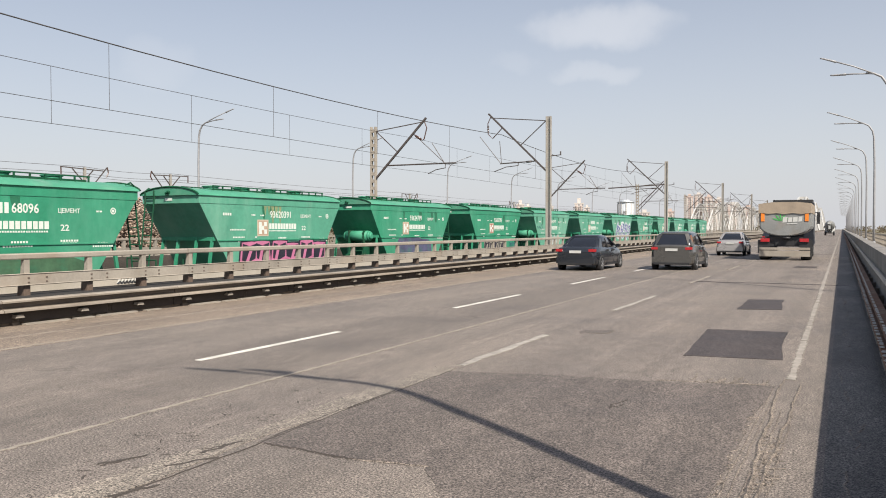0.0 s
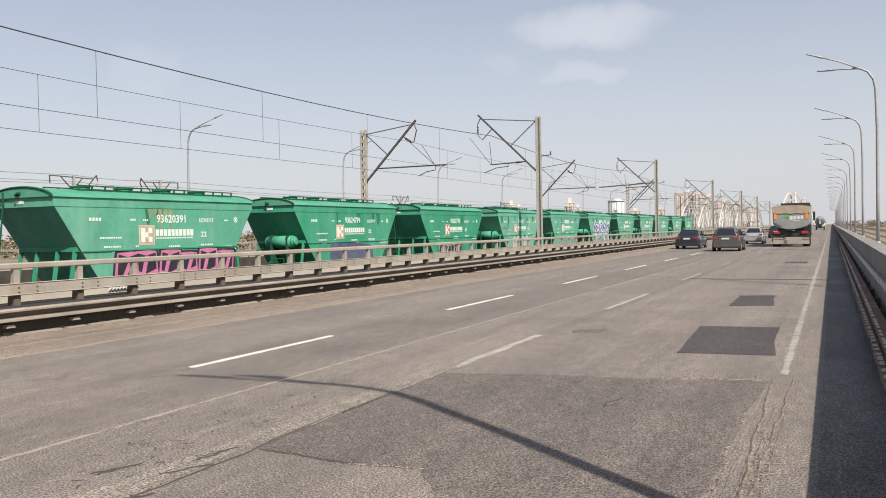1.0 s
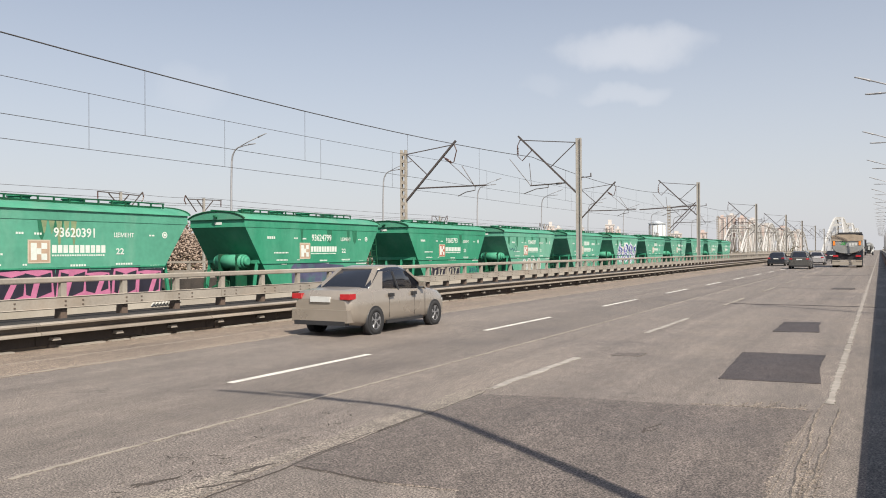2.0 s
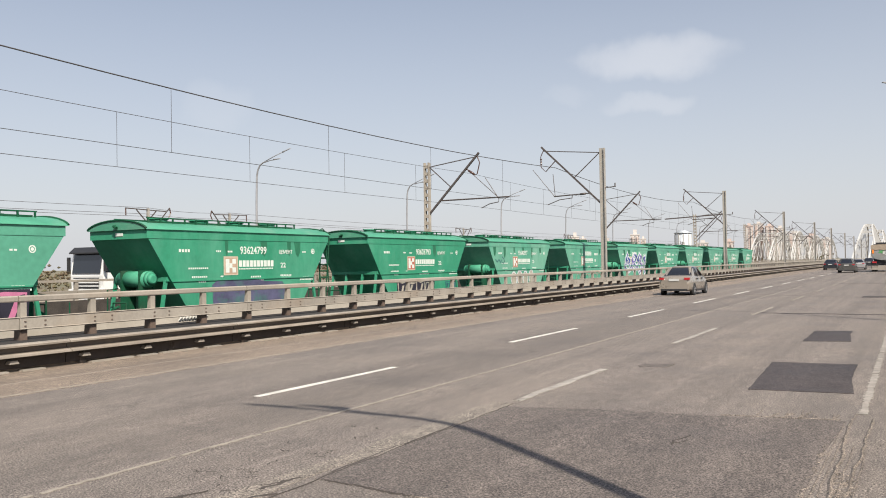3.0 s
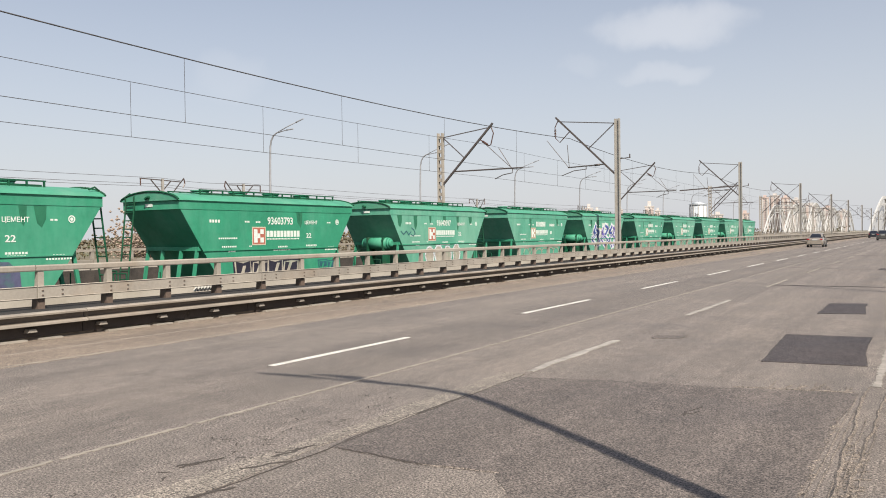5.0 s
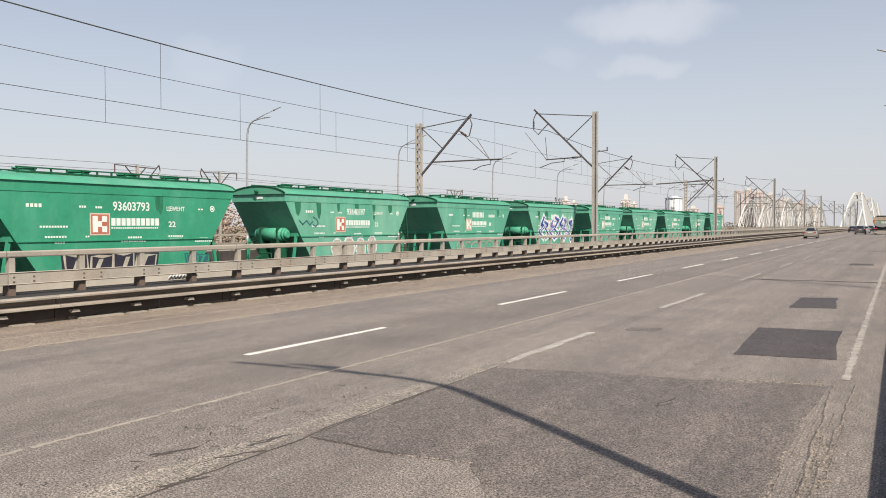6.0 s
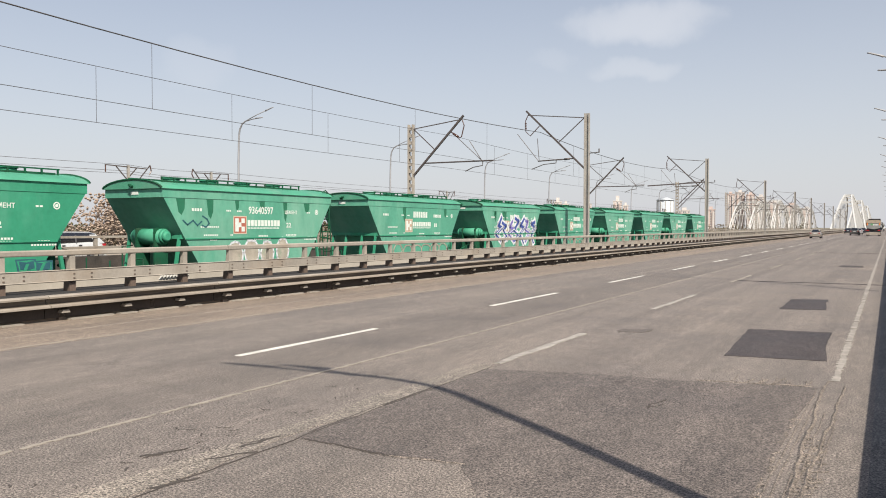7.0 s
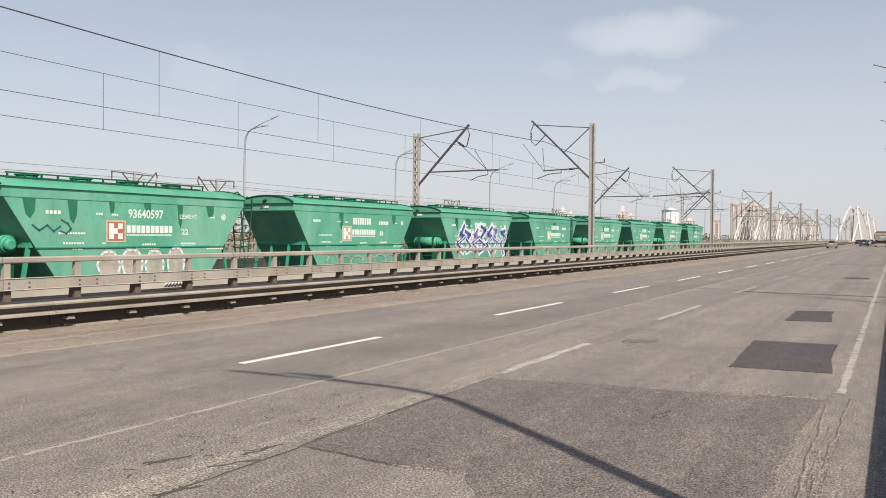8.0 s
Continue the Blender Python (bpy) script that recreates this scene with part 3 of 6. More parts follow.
def far_mast(y, x=-29.5):
    mast = thing("catenary_mast", "weathered concrete overhead line mast with perforated shaft and steel bracket", "catenary mast", "far overhead line masts", pose(x, y, 0))
    for sx in (-0.17, 0.17):
        bm = bmesh.new()
        box(bm, sx - 0.05, sx + 0.05, -0.13, 0.13, -1.6, 8.9)
        part("shaft_leg", bm, CONCRETE, mast)
    bm = bmesh.new()
    box(bm, -0.118, 0.118, -0.1, 0.1, 0, 0.22)
    rung = mesh_of("rung", bm, CONCRETE)
    for k in range(21):
        part("rung", rung, None, mast).location = (0, 0, -1.5 + 0.5 * k)
    bm = bmesh.new()
    beam(bm, (0.2, 0, 5.3), (4.15, 0, 9.28), 0.11, 0.13)
    part("bracket_arm", bm, ARM_STEEL, mast)
    bm = bmesh.new()
    beam(bm, (0.2, 0, 8.58), (3.75, 0, 9.0), 0.05, 0.06)
    part("tie_rod", bm, ARM_STEEL, mast)
    bm = bmesh.new()
    beam(bm, (0.2, 0, 8.58), (1.88, 0, 7.1), 0.05, 0.06)
    part("strut", bm, ARM_STEEL, mast)
    bm = bmesh.new()
    tube(bm, [(4.0, 0, 9.1), (4.2, 0, 8.6), (4.0, 0, 7.85), (3.85, 0, 7.78), (3.22, 0, 8.2)], 0.04, 6)
    tube(bm, [(3.35, 0, 8.1), (3.75, 0, 7.85)], 0.08, 8)
    part("insulator_string", bm, INSULATOR, mast)
    bm = bmesh.new()
    tube(bm, [(1.1, 0, 6.16), (6.4, 0, 6.16)], 0.05, 6)
    tube(bm, [(5.6, 0, 6.15), (5.6, 0, 5.85), (4.9, 0, 5.75), (4.3, 0, 5.5)], 0.03, 6)
    part("registration_arm", bm, ARM_STEEL, mast)
    bm = bmesh.new()
    tube(bm, [(3.27, 0, 8.17), (5.52, 0, 6.2)], 0.025, 6)
    tube(bm, [(4.6, 0, 7.55), (5.52, 0, 6.2)], 0.025, 6)
    part("hanger", bm, ARM_STEEL, mast)
    return mast


first = far_mast(48.7)
for y in (86.4, 130, 174, 217, 260, 303):
    mast = copy_thing(first, pose(-29.5, y, 0))
    if y == 130:   # this one carries a long cross arm as well
        bm = bmesh.new()
        beam(bm, (-4.7, 0, 8.35), (4.3, 0, 8.75), 0.14, 0.18)
        beam(bm, (0.1, 0, 4.6), (4.0, 0, 8.6), 0.1, 0.1)
        part("cross_arm", bm, ARM_STEEL, mast)


def wire(name, points, r, label, sag=0.0):
    bm = bmesh.new()
    path = []
    for a, b in zip(points, points[1:]):
        a, b = Vector(a), Vector(b)
        n = 14
        for i in range(n):
            k = i / n
            path.append(a.lerp(b, k) - Vector((0, 0, sag * 4 * k * (1 - k))))
    path.append(Vector(points[-1]))
    tube(bm, path, r, 6)
    return tagged(part(name, bm, WIRE), label, "wire")


def catenary(x, ys, z_top, z_low, sag, r, label):
    """A messenger wire over a contact wire, joined by droppers."""
    line = thing("overhead_line", label, "overhead line")
    mes = wire("messenger_wire", [(x, y, z_top) for y in ys], r, "", sag)
    con = wire("contact_wire", [(x, y, z_low) for y in ys], 0.011, "", 0.06)
    for w in (mes, con):
        w.parent = line
        del w["category"]
    for a, b in zip(ys, ys[1:]):
        for i in range(1, 6):
            k = i / 6
            y = a + (b - a) * k
            bm = bmesh.new()
            tube(bm, [(x, y, z_top - sag * 4 * k * (1 - k)), (x, y, z_low - 0.06 * 4 * k * (1 - k))], 0.008, 4)
            part("dropper", bm, WIRE, line)


catenary(-22.6, (2, 55.6, 99, 150.2, 201, 245, 297, 345), 8.7, 5.9, 0.65, 0.024, "overhead contact line above the goods train")
catenary(-26.0, (6, 48.7, 86.4, 130, 174, 217, 260, 303), 7.9, 5.68, 0.2, 0.012, "overhead contact line above the second track")



# ---- street lamps ----
def street_lamp(name, m, label, group, reach=1.0):
    """Double-armed lamp on a tapering bent pole; its arms reach towards -x."""
    lamp = thing(name, label, "street lamp", group, m)
    bm = bmesh.new()
    bend = [(0, 0, 0), (0, 0, 3), (0, 0, 6), (-0.06, 0, 7.9), (-0.15, 0, 8.35), (-0.38, 0, 8.72), (-0.7, 0, 8.9), (-1.05, 0, 8.95)]
    tube(bm, bend, 0.085, 12, 0.045)
    tube(bm, [(0, 0, 0), (0, 0, 0.6)], 0.12, 12)
    part("pole", bm, GALV, lamp)
    for dy, tip in ((-0.3, 9.75), (0.3, 9.0)):
        bm = bmesh.new()
        tube(bm, [(-0.7, 0, 8.9), (-0.7 - 0.9 * reach, dy * 0.5, 8.97 + (tip - 8.97) * 0.42), (reach * (-2.45 if tip < 9.5 else -2.9), dy, tip)], 0.035, 8)
        part("arm", bm, GALV, lamp)
        end = reach * (-2.45 if tip < 9.5 else -2.9)
        bm = bmesh.new()
        tube(bm, [(end + 0.55, dy * 0.8, tip - (0.2 if tip > 9.5 else 0.0)), (end + 0.4, dy * 0.85, tip - (0.14 if tip > 9.5 else 0.0)), (end - 0.05, dy, tip + 0.01), (end - 0.15, dy, tip + 0.02)], 0.06, 8, 0.03)
        part("lamp_head", bm, GALV, lamp)
    return lamp


lamp0 = street_lamp("street_lamp", pose(2.0, 3.0, 0.25, 0, 0, 12), "tall grey double-armed street lamp behind the parapet", "street lamps of the footway", 0.76)
lamp1 = street_lamp("street_lamp", pose(2.0, 23.4, 0.25), "tall grey double-armed street lamp on the footway", "street lamps of the footway")
for k in range(2, 26):
    copy_thing(lamp1, pose(2.0, 3.0 + 20.4 * k, 0.25))
lampf = street_lamp("street_lamp", pose(-41.5, 44.3, 0.45, 0, 0, 180), "tall grey double-armed street lamp on the opposite carriageway", "street lamps of the far road")
for k in range(1, 12):
    copy_thing(lampf, pose(-41.5, 44.3 + 20.4 * k, 0.45, 0, 0, 180))


# ---- footway side: guard rail, concrete parapet, footway, outer railing ----
slab("kerb_line", 0.42, 0.66, -0.3, 0.02, ASPHALT_GUTTER_SHADE, "verge strip under a guard rail, coloured dark for the parapet's shade", "kerb")
# dark strip begins at the edge of the parapet's cast shadow
slab("gutter", -0.10, 0.42, -0.5, 0.004, ASPHALT_GUTTER_SHADE, "gutter with the parapet's shadow in its dark colour, littered with pale grit", "gutter")
slab("parapet", 0.74, 1.06, -0.6, 1.25, PARAPET, "weathered concrete parapet between road and footway, coloured dark for its shaded face", "parapet")
slab("footway", 1.06, 2.9, -0.6, 0.25, CONCRETE, "raised concrete footway of the bridge", "footway")
slab("ledge_strip", 0.66, 0.74, -0.5, 0.29, CONCRETE, "narrow concrete ledge at the parapet's foot", "ledge")
guard_rail("guard_rail", 0.62, -1, -12, 330, "rust-flaked steel guard rail before the concrete parapet", RUST, RUST, RUST)


def parapet_lip():
    lip = thing("parapet_lip", "flaking white steel lip bolted along the parapet", "rail")
    bm = bmesh.new()
    box(bm, -0.05, -0.004, 0, 4.0, 0.80, 0.86)
    bar = mesh_of("lip_bar", bm, RAIL_PAINT)
    bm = bmesh.new()
    box(bm, -0.075, -0.052, -0.13, 0.13, 0.79, 0.88)
    clip = mesh_of("clip", bm, ROAD_WHITE, 0.008)
    rnd = random.Random(12)
    flakes = []
    for i in range(6):
        bm = bmesh.new()
        ln = rnd.uniform(0.16, 0.34)
        prism(bm, [(-0.27, 0.0), (-0.265 + rnd.uniform(-0.01, 0.01), ln), (-0.30, ln * 0.97), (-0.325 + rnd.uniform(0, 0.01), ln * 0.5), (-0.31, 0.02)], "z", 0.325, 0.329)
        prism(bm, [(-0.225, 0.0), (-0.23, ln * 1.05), (-0.262, ln), (-0.272 + rnd.uniform(0, 0.012), ln * 0.45), (-0.258, 0.0)], "z", 0.490, 0.494)
        flakes.append(mesh_of("paint_flake", bm, ROAD_WHITE))
    for k in range(80):
        part("lip_bar", bar, None, lip).location = (0.74, -8 + 4.003 * k, 0)
    for k in range(140):
        part("clip", clip, None, lip).location = (0.74, -1 + 0.5 * k, 0)
    y = 2.0
    for k in range(150):
        part("paint_flake", flakes[rnd.randrange(6)], None, lip).location = (0.74, y, 0)
        y += rnd.uniform(0.28, 0.46)


parapet_lip()


def outer_railing():
    rail = thing("footway_railing", "grey-brown steel railing along the outer edge of the footway", "railing")
    bm = bmesh.new()
    box(bm, -0.04, 0.04, -0.04, 0.04, 0.25, 1.3)
    post = mesh_of("post", bm, RAIL_PAINT)
    bars = []
    for z, h in ((1.3, 0.05), (0.95, 0.03), (0.6, 0.03)):
        bm = bmesh.new()
        box(bm, -0.03, 0.03, 0, 8.0, z - h, z + h)
        bars.append(mesh_of("rail_bar", bm, RAIL_PAINT))
    for k in range(150):
        part("post", post, None, rail).location = (2.75, -6 + 2.0 * k, 0)
    for k in range(38):
        for me in bars:
            part("rail_bar", me, None, rail).location = (2.75, -6 + 8.0 * k, 0)


outer_railing()


# ---- beyond the railway ----
def far_barrier():
    fence = thing("far_fence", "weathered concrete and steel barrier of the opposite carriageway, plinth darkened like an open gap", "fence")
    # plinth takes a dark colour that stands for the unlit gap below
    bm = bmesh.new()
    box(bm, -0.25, 0.1, 0, 8, -1.6, 0.42)
    wall = mesh_of("plinth", bm, BALLAST_AND_GAP)
    bm = bmesh.new()
    box(bm, -0.06, 0.06, -0.08, 0.08, 0.42, 1.3)
    post = mesh_of("post", bm, RAIL_PAINT)
    bm = bmesh.new()
    prism(bm, [(0.06, 0.62), (0.12, 0.62), (0.1, 0.7), (0.12, 0.85), (0.06, 0.86)], "y", 0, 7.98)
    low = mesh_of("lower_rail", bm, RAIL_PAINT)
    bm = bmesh.new()
    box(bm, -0.08, 0.08, 0, 7.98, 1.22, 1.32)
    top = mesh_of("top_rail", bm, RAIL_PAINT)
    for k in range(45):
        for nm, me in (("plinth", wall), ("lower_rail", low), ("top_rail", top)):
            part(nm, me, None, fence).location = (-31.0, -10 + 8 * k, 0)
    for k in range(180):
        part("post", post, None, fence).location = (-31.0, -10 + 2.0 * k, 0)


far_barrier()


def far_gantry(m, flip):
    g = thing("catenary_gantry", "distant rusty overhead line mast with a double bracket", "catenary mast", "distant masts", m)
    bm = bmesh.new()
    box(bm, -0.18, 0.18, -0.18, 0.18, -5.0, 8.9)
    part("pole", bm, MAST_STEEL, g)
    bm = bmesh.new()
    s = -1 if flip else 1
    beam(bm, (0, -s * 3.6, 8.55), (0, s * 4.4, 8.75), 0.14, 0.16)
    beam(bm, (0, 0, 6.4), (0, s * 2.3, 8.6), 0.14, 0.14)
    beam(bm, (0, 0, 6.9), (0, -s * 1.6, 8.5), 0.14, 0.14)
    beam(bm, (0, -s * 1.8, 6.4), (0, -s * 4.4, 9.2), 0.14, 0.14)
    part("bracket_arm", bm, ARM_STEEL, g)
    bm = bmesh.new()
    tube(bm, [(0, s * 4.3, 8.7), (0, s * 4.3, 7.6)], 0.1, 6)
    tube(bm, [(0, -s * 4.4, 9.1), (0, -s * 4.6, 8.3), (0, -s * 4.2, 7.6)], 0.1, 6)
    part("insulator_string", bm, INSULATOR, g)
    return g


for y, f in ((66.5, True), (80.0, False), (146, True), (205, False), (262, True), (330, False)):
    far_gantry(pose(-107, y * 1.34, 2.6), f)
for z in (9.0, 8.0, 7.6):
    wire("feeder_wire", [(-107, y * 1.34, z + 2.6) for y in (0, 66.5, 80, 146, 205, 262, 330)], 0.03, "thin dark wires of a distant line", 0.35)


# ---- road wear: ridges of shoved asphalt, cracks, dust ----
def ribbon(bm, pts, w, z):
    """A narrow raised strip along points on the road, with a peaked section."""
    pts = [Vector((x, y, 0)) for x, y in pts]
    prev = None
    for i, p in enumerate(pts):
        way = (pts[min(i + 1, len(pts) - 1)] - pts[max(i - 1, 0)]).normalized()
        side = Vector((way.y, -way.x, 0)) * w / 2
        k = 0.35 if i in (0, len(pts) - 1) else 1
        ring = [bm.verts.new(p - side * k + Vector((0, 0, 0.003))), bm.verts.new(p + Vector((0, 0, z))), bm.verts.new(p + side * k + Vector((0, 0, 0.003)))]
        if prev:
            bm.faces.new((prev[0], prev[1], ring[1], ring[0]))
            bm.faces.new((prev[1], prev[2], ring[2], ring[1]))
        prev = ring


def wander(rnd, x0, y0, x1, y1, amp, n):
    out, d = [], 0.0
    for i in range(n + 1):
        k = i / n
        d = d * 0.7 + rnd.uniform(-amp, amp)
        out.append((x0 + (x1 - x0) * k + d, y0 + (y1 - y0) * k + (rnd.uniform(-amp, amp) if abs(x1 - x0) > abs(y1 - y0) else 0)))
    return out


RIDGE = asphalt("shoved_asphalt_ridge", (0.15, 0.125, 0.105), (0.21, 0.175, 0.14), False)
CRACK = mat("tar_dark_crack", (0.055, 0.046, 0.04), 0.9, var=0.3, scale=6)


def road_wear():
    rnd = random.Random(77)
    bm = bmesh.new()
    # two strong folds, thin creases between them, a broken edge of flecks, and ripples
    ribbon(bm, wander(rnd, -0.53, 4.2, -0.61, 9.65, 0.012, 50), 0.036, 0.016)
    ribbon(bm, wander(rnd, -0.50, 5.2, -0.39, 9.85, 0.010, 44), 0.028, 0.013)
    for i in range(6):
        x = -0.72 + 0.055 * i
        ribbon(bm, wander(rnd, x, rnd.uniform(3.6, 5.5), x + 0.05, rnd.uniform(7.4, 9.5), 0.006, 44), 0.013, 0.007)
    for i in range(34):
        y = rnd.uniform(4.6, 8.5)
        ribbon(bm, wander(rnd, -0.74 + rnd.uniform(-0.03, 0.03), y, -0.73 + rnd.uniform(-0.03, 0.03), y + rnd.uniform(0.04, 0.14), 0.01, 5), rnd.uniform(0.012, 0.03), 0.008)
    for i in range(70):
        y = rnd.uniform(5.2, 7.3)
        x = -0.60 + rnd.uniform(0, 0.16)
        ribbon(bm, wander(rnd, x, y, x + rnd.uniform(0.03, 0.09), y + rnd.uniform(0.0, 0.07), 0.008, 5), 0.014, 0.008)
    for i in range(14):
        x = rnd.uniform(-1.55, -0.55)
        ribbon(bm, wander(rnd, x, 9.5 + rnd.uniform(0, 0.15), x + rnd.uniform(-0.03, 0.06), 9.8 + rnd.uniform(0, 0.35), 0.012, 8), 0.02, 0.01)
    ribbon(bm, wander(rnd, -1.9, 9.42, -0.7, 9.66, 0.012, 40), 0.03, 0.010)
    ribbon(bm, wander(rnd, -3.3, 5.15, -2.7, 5.24, 0.012, 20), 0.025, 0.009)
    for i in range(26):   # pale grit drifted along the verge
        y = rnd.uniform(3.5, 26)
        x = 0.02 + rnd.uniform(-0.05, 0.16)
        ribbon(bm, wander(rnd, x, y, x + rnd.uniform(-0.05, 0.08), y + rnd.uniform(0.15, 0.9), 0.02, 12), rnd.uniform(0.012, 0.04), 0.009)
    tagged(part("asphalt_ridges", bm, RIDGE), "wavy ridges of shoved asphalt beside the edge line", "road damage", kind="stuff")
    bm = bmesh.new()
    ribbon(bm, wander(rnd, -4.2, 5.22, -3.3, 5.15, 0.02, 22), 0.03, 0.009)
    ribbon(bm, wander(rnd, -4.22, 2.6, -4.31, 9.0, 0.010, 70), 0.022, 0.007)
    ribbon(bm, wander(rnd, -4.30, 5.4, -4.33, 7.6, 0.010, 30), 0.03, 0.006)
    for x0, y0, x1, y1, w in ((-4.95, 4.2, -4.8, 4.55, 0.035), (-4.88, 4.18, -4.86, 4.4, 0.02), (-4.45, 4.38, -4.3, 4.75, 0.05), (-4.48, 4.75, -4.40, 5.2, 0.06), (-4.52, 4.85, -4.46, 5.1, 0.03), (-4.3, 3.7, -4.16, 4.05, 0.04), (-2.06, 7.75, -1.96, 8.2, 0.03), (-2.0, 7.7, -1.93, 7.95, 0.02)):
        ribbon(bm, wander(rnd, x0, y0, x1, y1, 0.02, 12), w, 0.008)
    for i in range(60):
        x, y = rnd.uniform(-5.4, -4.4), rnd.uniform(3.2, 8.0)
        ribbon(bm, wander(rnd, x, y, x + rnd.uniform(-0.12, 0.12), y + rnd.uniform(0.02, 0.1), 0.012, 4), rnd.uniform(0.006, 0.02), 0.004)
    ribbon(bm, wander(rnd, -7.2, 42.0, -0.9, 39.0, 0.05, 40), 0.06, 0.006)
    tagged(part("road_cracks", bm, CRACK), "dark cracks and chips in the road surface", "road damage", kind="stuff")


road_wear()
sheet("dust_drift", -4.60, -4.30, 3.2, 9.1, 0.0045, DUST, "tan dust lying along an asphalt seam", "road dust", 0.07, 12, 61)
worn_line("gutter_seam", -12.05, -5, 200, 0.04, 66, 1.0, "thin pale seam along the dusty gutter")


# ---- hopper wagons ----
def wagon_base():
    """Covered cement hopper wagon. Origin at rail level in the middle; the air tank is on the -y end, the tall ladder on the +y end."""
    w = thing("hopper_wagon", "green cement hopper wagon", "wagon", "goods train")
    HL, HW = 4.56, 1.36
    # hopper: vertical sides, sloping end sheets, tucked-in lower sides
    bm = bmesh.new()
    levels = [(4.02, HL, HW), (3.3, HL - 0.49, HW), (2.62, HL - 0.95, HW), (1.7, HL - 1.6, HW), (1.45, HL - 1.78, HW - 0.1)]
    rings = [[bm.verts.new(c) for c in ((-x, -y, z), (x, -y, z), (x, y, z), (-x, y, z))] for z, y, x in levels]
    for a, b in zip(rings, rings[1:]):
        for i in range(4):
            bm.faces.new((a[i], a[(i + 1) % 4], b[(i + 1) % 4], b[i]))
    bm.faces.new(rings[0])
    bm.faces.new(rings[-1])
    part("hopper_body", bm, GREEN, w)
    bm = bmesh.new()
    box(bm, -HW - 0.014, HW + 0.014, -HL - 0.03, HL + 0.03, 4.0, 4.3)
    part("eave_band", bm, GREEN, w, "green eave band", 0.012)
    bm = bmesh.new()
    for s in (-1, 1):
        box(bm, s * (HW + 0.012) - 0.02, s * (HW + 0.012) + 0.02, -HL + 0.97, HL - 0.97, 2.6, 2.64)
    part("side_seam", bm, GREEN, w)
    # crowned roof
    bm = bmesh.new()
    arc = [(-HW - 0.06, 4.29)] + [(HW * 1.04 * math.sin(a), 4.3 + 0.30 * math.cos(a) ** 1.3) for a in [radians(-86 + 172 * i / 12) for i in range(13)]] + [(HW + 0.06, 4.29)]
    prism(bm, arc, "y", -HL - 0.1, HL + 0.1)
    part("roof", bm, GREEN_LIGHT, w, "faded green crowned roof")
    for e in (-1, 1):   # raised lip round the roof's end
        bm = bmesh.new()
        tube(bm, [(x, e * (HL + 0.1), z + 0.01) for x, z in arc[1:-1]], 0.035, 6)
        part("roof_lip", bm, GREEN_DARK, w)
        bm = bmesh.new()
        box(bm, -0.1, 0.25, min(e * (HL + 0.032), e * (HL + 0.045)), max(e * (HL + 0.032), e * (HL + 0.045)), 4.1, 4.2)
        part("end_plate", bm, WHITE_PAINT, w, "small white plate under the roof end")
        bm = bmesh.new()
        box(bm, -1.28, 1.28, min(e * 3.62, e * 3.76), max(e * 3.62, e * 3.76), 2.62, 2.76)
        part("cross_beam", bm, GREEN, w)
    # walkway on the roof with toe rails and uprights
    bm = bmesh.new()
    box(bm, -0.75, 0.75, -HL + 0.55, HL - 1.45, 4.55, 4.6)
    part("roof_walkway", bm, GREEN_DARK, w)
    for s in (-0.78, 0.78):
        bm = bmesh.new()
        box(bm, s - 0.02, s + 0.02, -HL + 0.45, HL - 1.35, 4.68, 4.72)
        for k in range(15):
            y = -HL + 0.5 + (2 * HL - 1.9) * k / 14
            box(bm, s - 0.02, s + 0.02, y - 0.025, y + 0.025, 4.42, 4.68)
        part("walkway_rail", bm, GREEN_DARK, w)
    for k in range(4):
        bm = bmesh.new()
        y = -HL + 1.6 + 1.8 * k
        tube(bm, [(0, y, 4.58), (0, y, 4.70)], 0.3, 14)
        tube(bm, [(0, y, 4.70), (0, y, 4.74)], 0.34, 14)
        part("loading_hatch", bm, GREEN, w)
    # discharge funnels
    for y in (-1.35, 1.35):
        bm = bmesh.new()
        tops = [(-1.15, y - 1.3, 1.5), (1.15, y - 1.3, 1.5), (1.15, y + 1.3, 1.5), (-1.15, y + 1.3, 1.5)]
        lows = [(-0.45, y - 0.35, 0.45), (0.45, y - 0.35, 0.45), (0.45, y + 0.35, 0.45), (-0.45, y + 0.35, 0.45)]
        a, b = [bm.verts.new(c) for c in tops], [bm.verts.new(c) for c in lows]
        for i in range(4):
            bm.faces.new((a[i], a[(i + 1) % 4], b[(i + 1) % 4], b[i]))
        bm.faces.new(a)
        bm.faces.new(b)
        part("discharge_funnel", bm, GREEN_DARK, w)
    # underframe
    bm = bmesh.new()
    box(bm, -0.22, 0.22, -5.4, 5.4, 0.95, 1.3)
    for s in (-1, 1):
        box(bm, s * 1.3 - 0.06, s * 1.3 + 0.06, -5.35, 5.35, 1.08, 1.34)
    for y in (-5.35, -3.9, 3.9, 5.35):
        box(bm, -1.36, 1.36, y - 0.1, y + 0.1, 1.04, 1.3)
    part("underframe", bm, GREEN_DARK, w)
    for e in (-1, 1):
        # black platform keeps bounced light off the sloping end sheet
        bm = bmesh.new()
        box(bm, -1.4, 1.4, min(e * 3.2, e * 5.4), max(e * 3.2, e * 5.4), 1.34, 1.38)
        part("end_platform", bm, GRIME, w, "end platform coloured black against bounced light")
        for x in (-1.2, -0.45, 0.45, 1.2):
            bm = bmesh.new()
            beam(bm, (x, e * 3.95, 1.36), (x, e * 3.72, 2.66), 0.075, 0.11)
            part("end_post", bm, GREEN, w)
        bm = bmesh.new()
        box(bm, -0.16, 0.16, min(e * 5.4, e * 5.75), max(e * 5.4, e * 5.75), 0.9, 1.25)
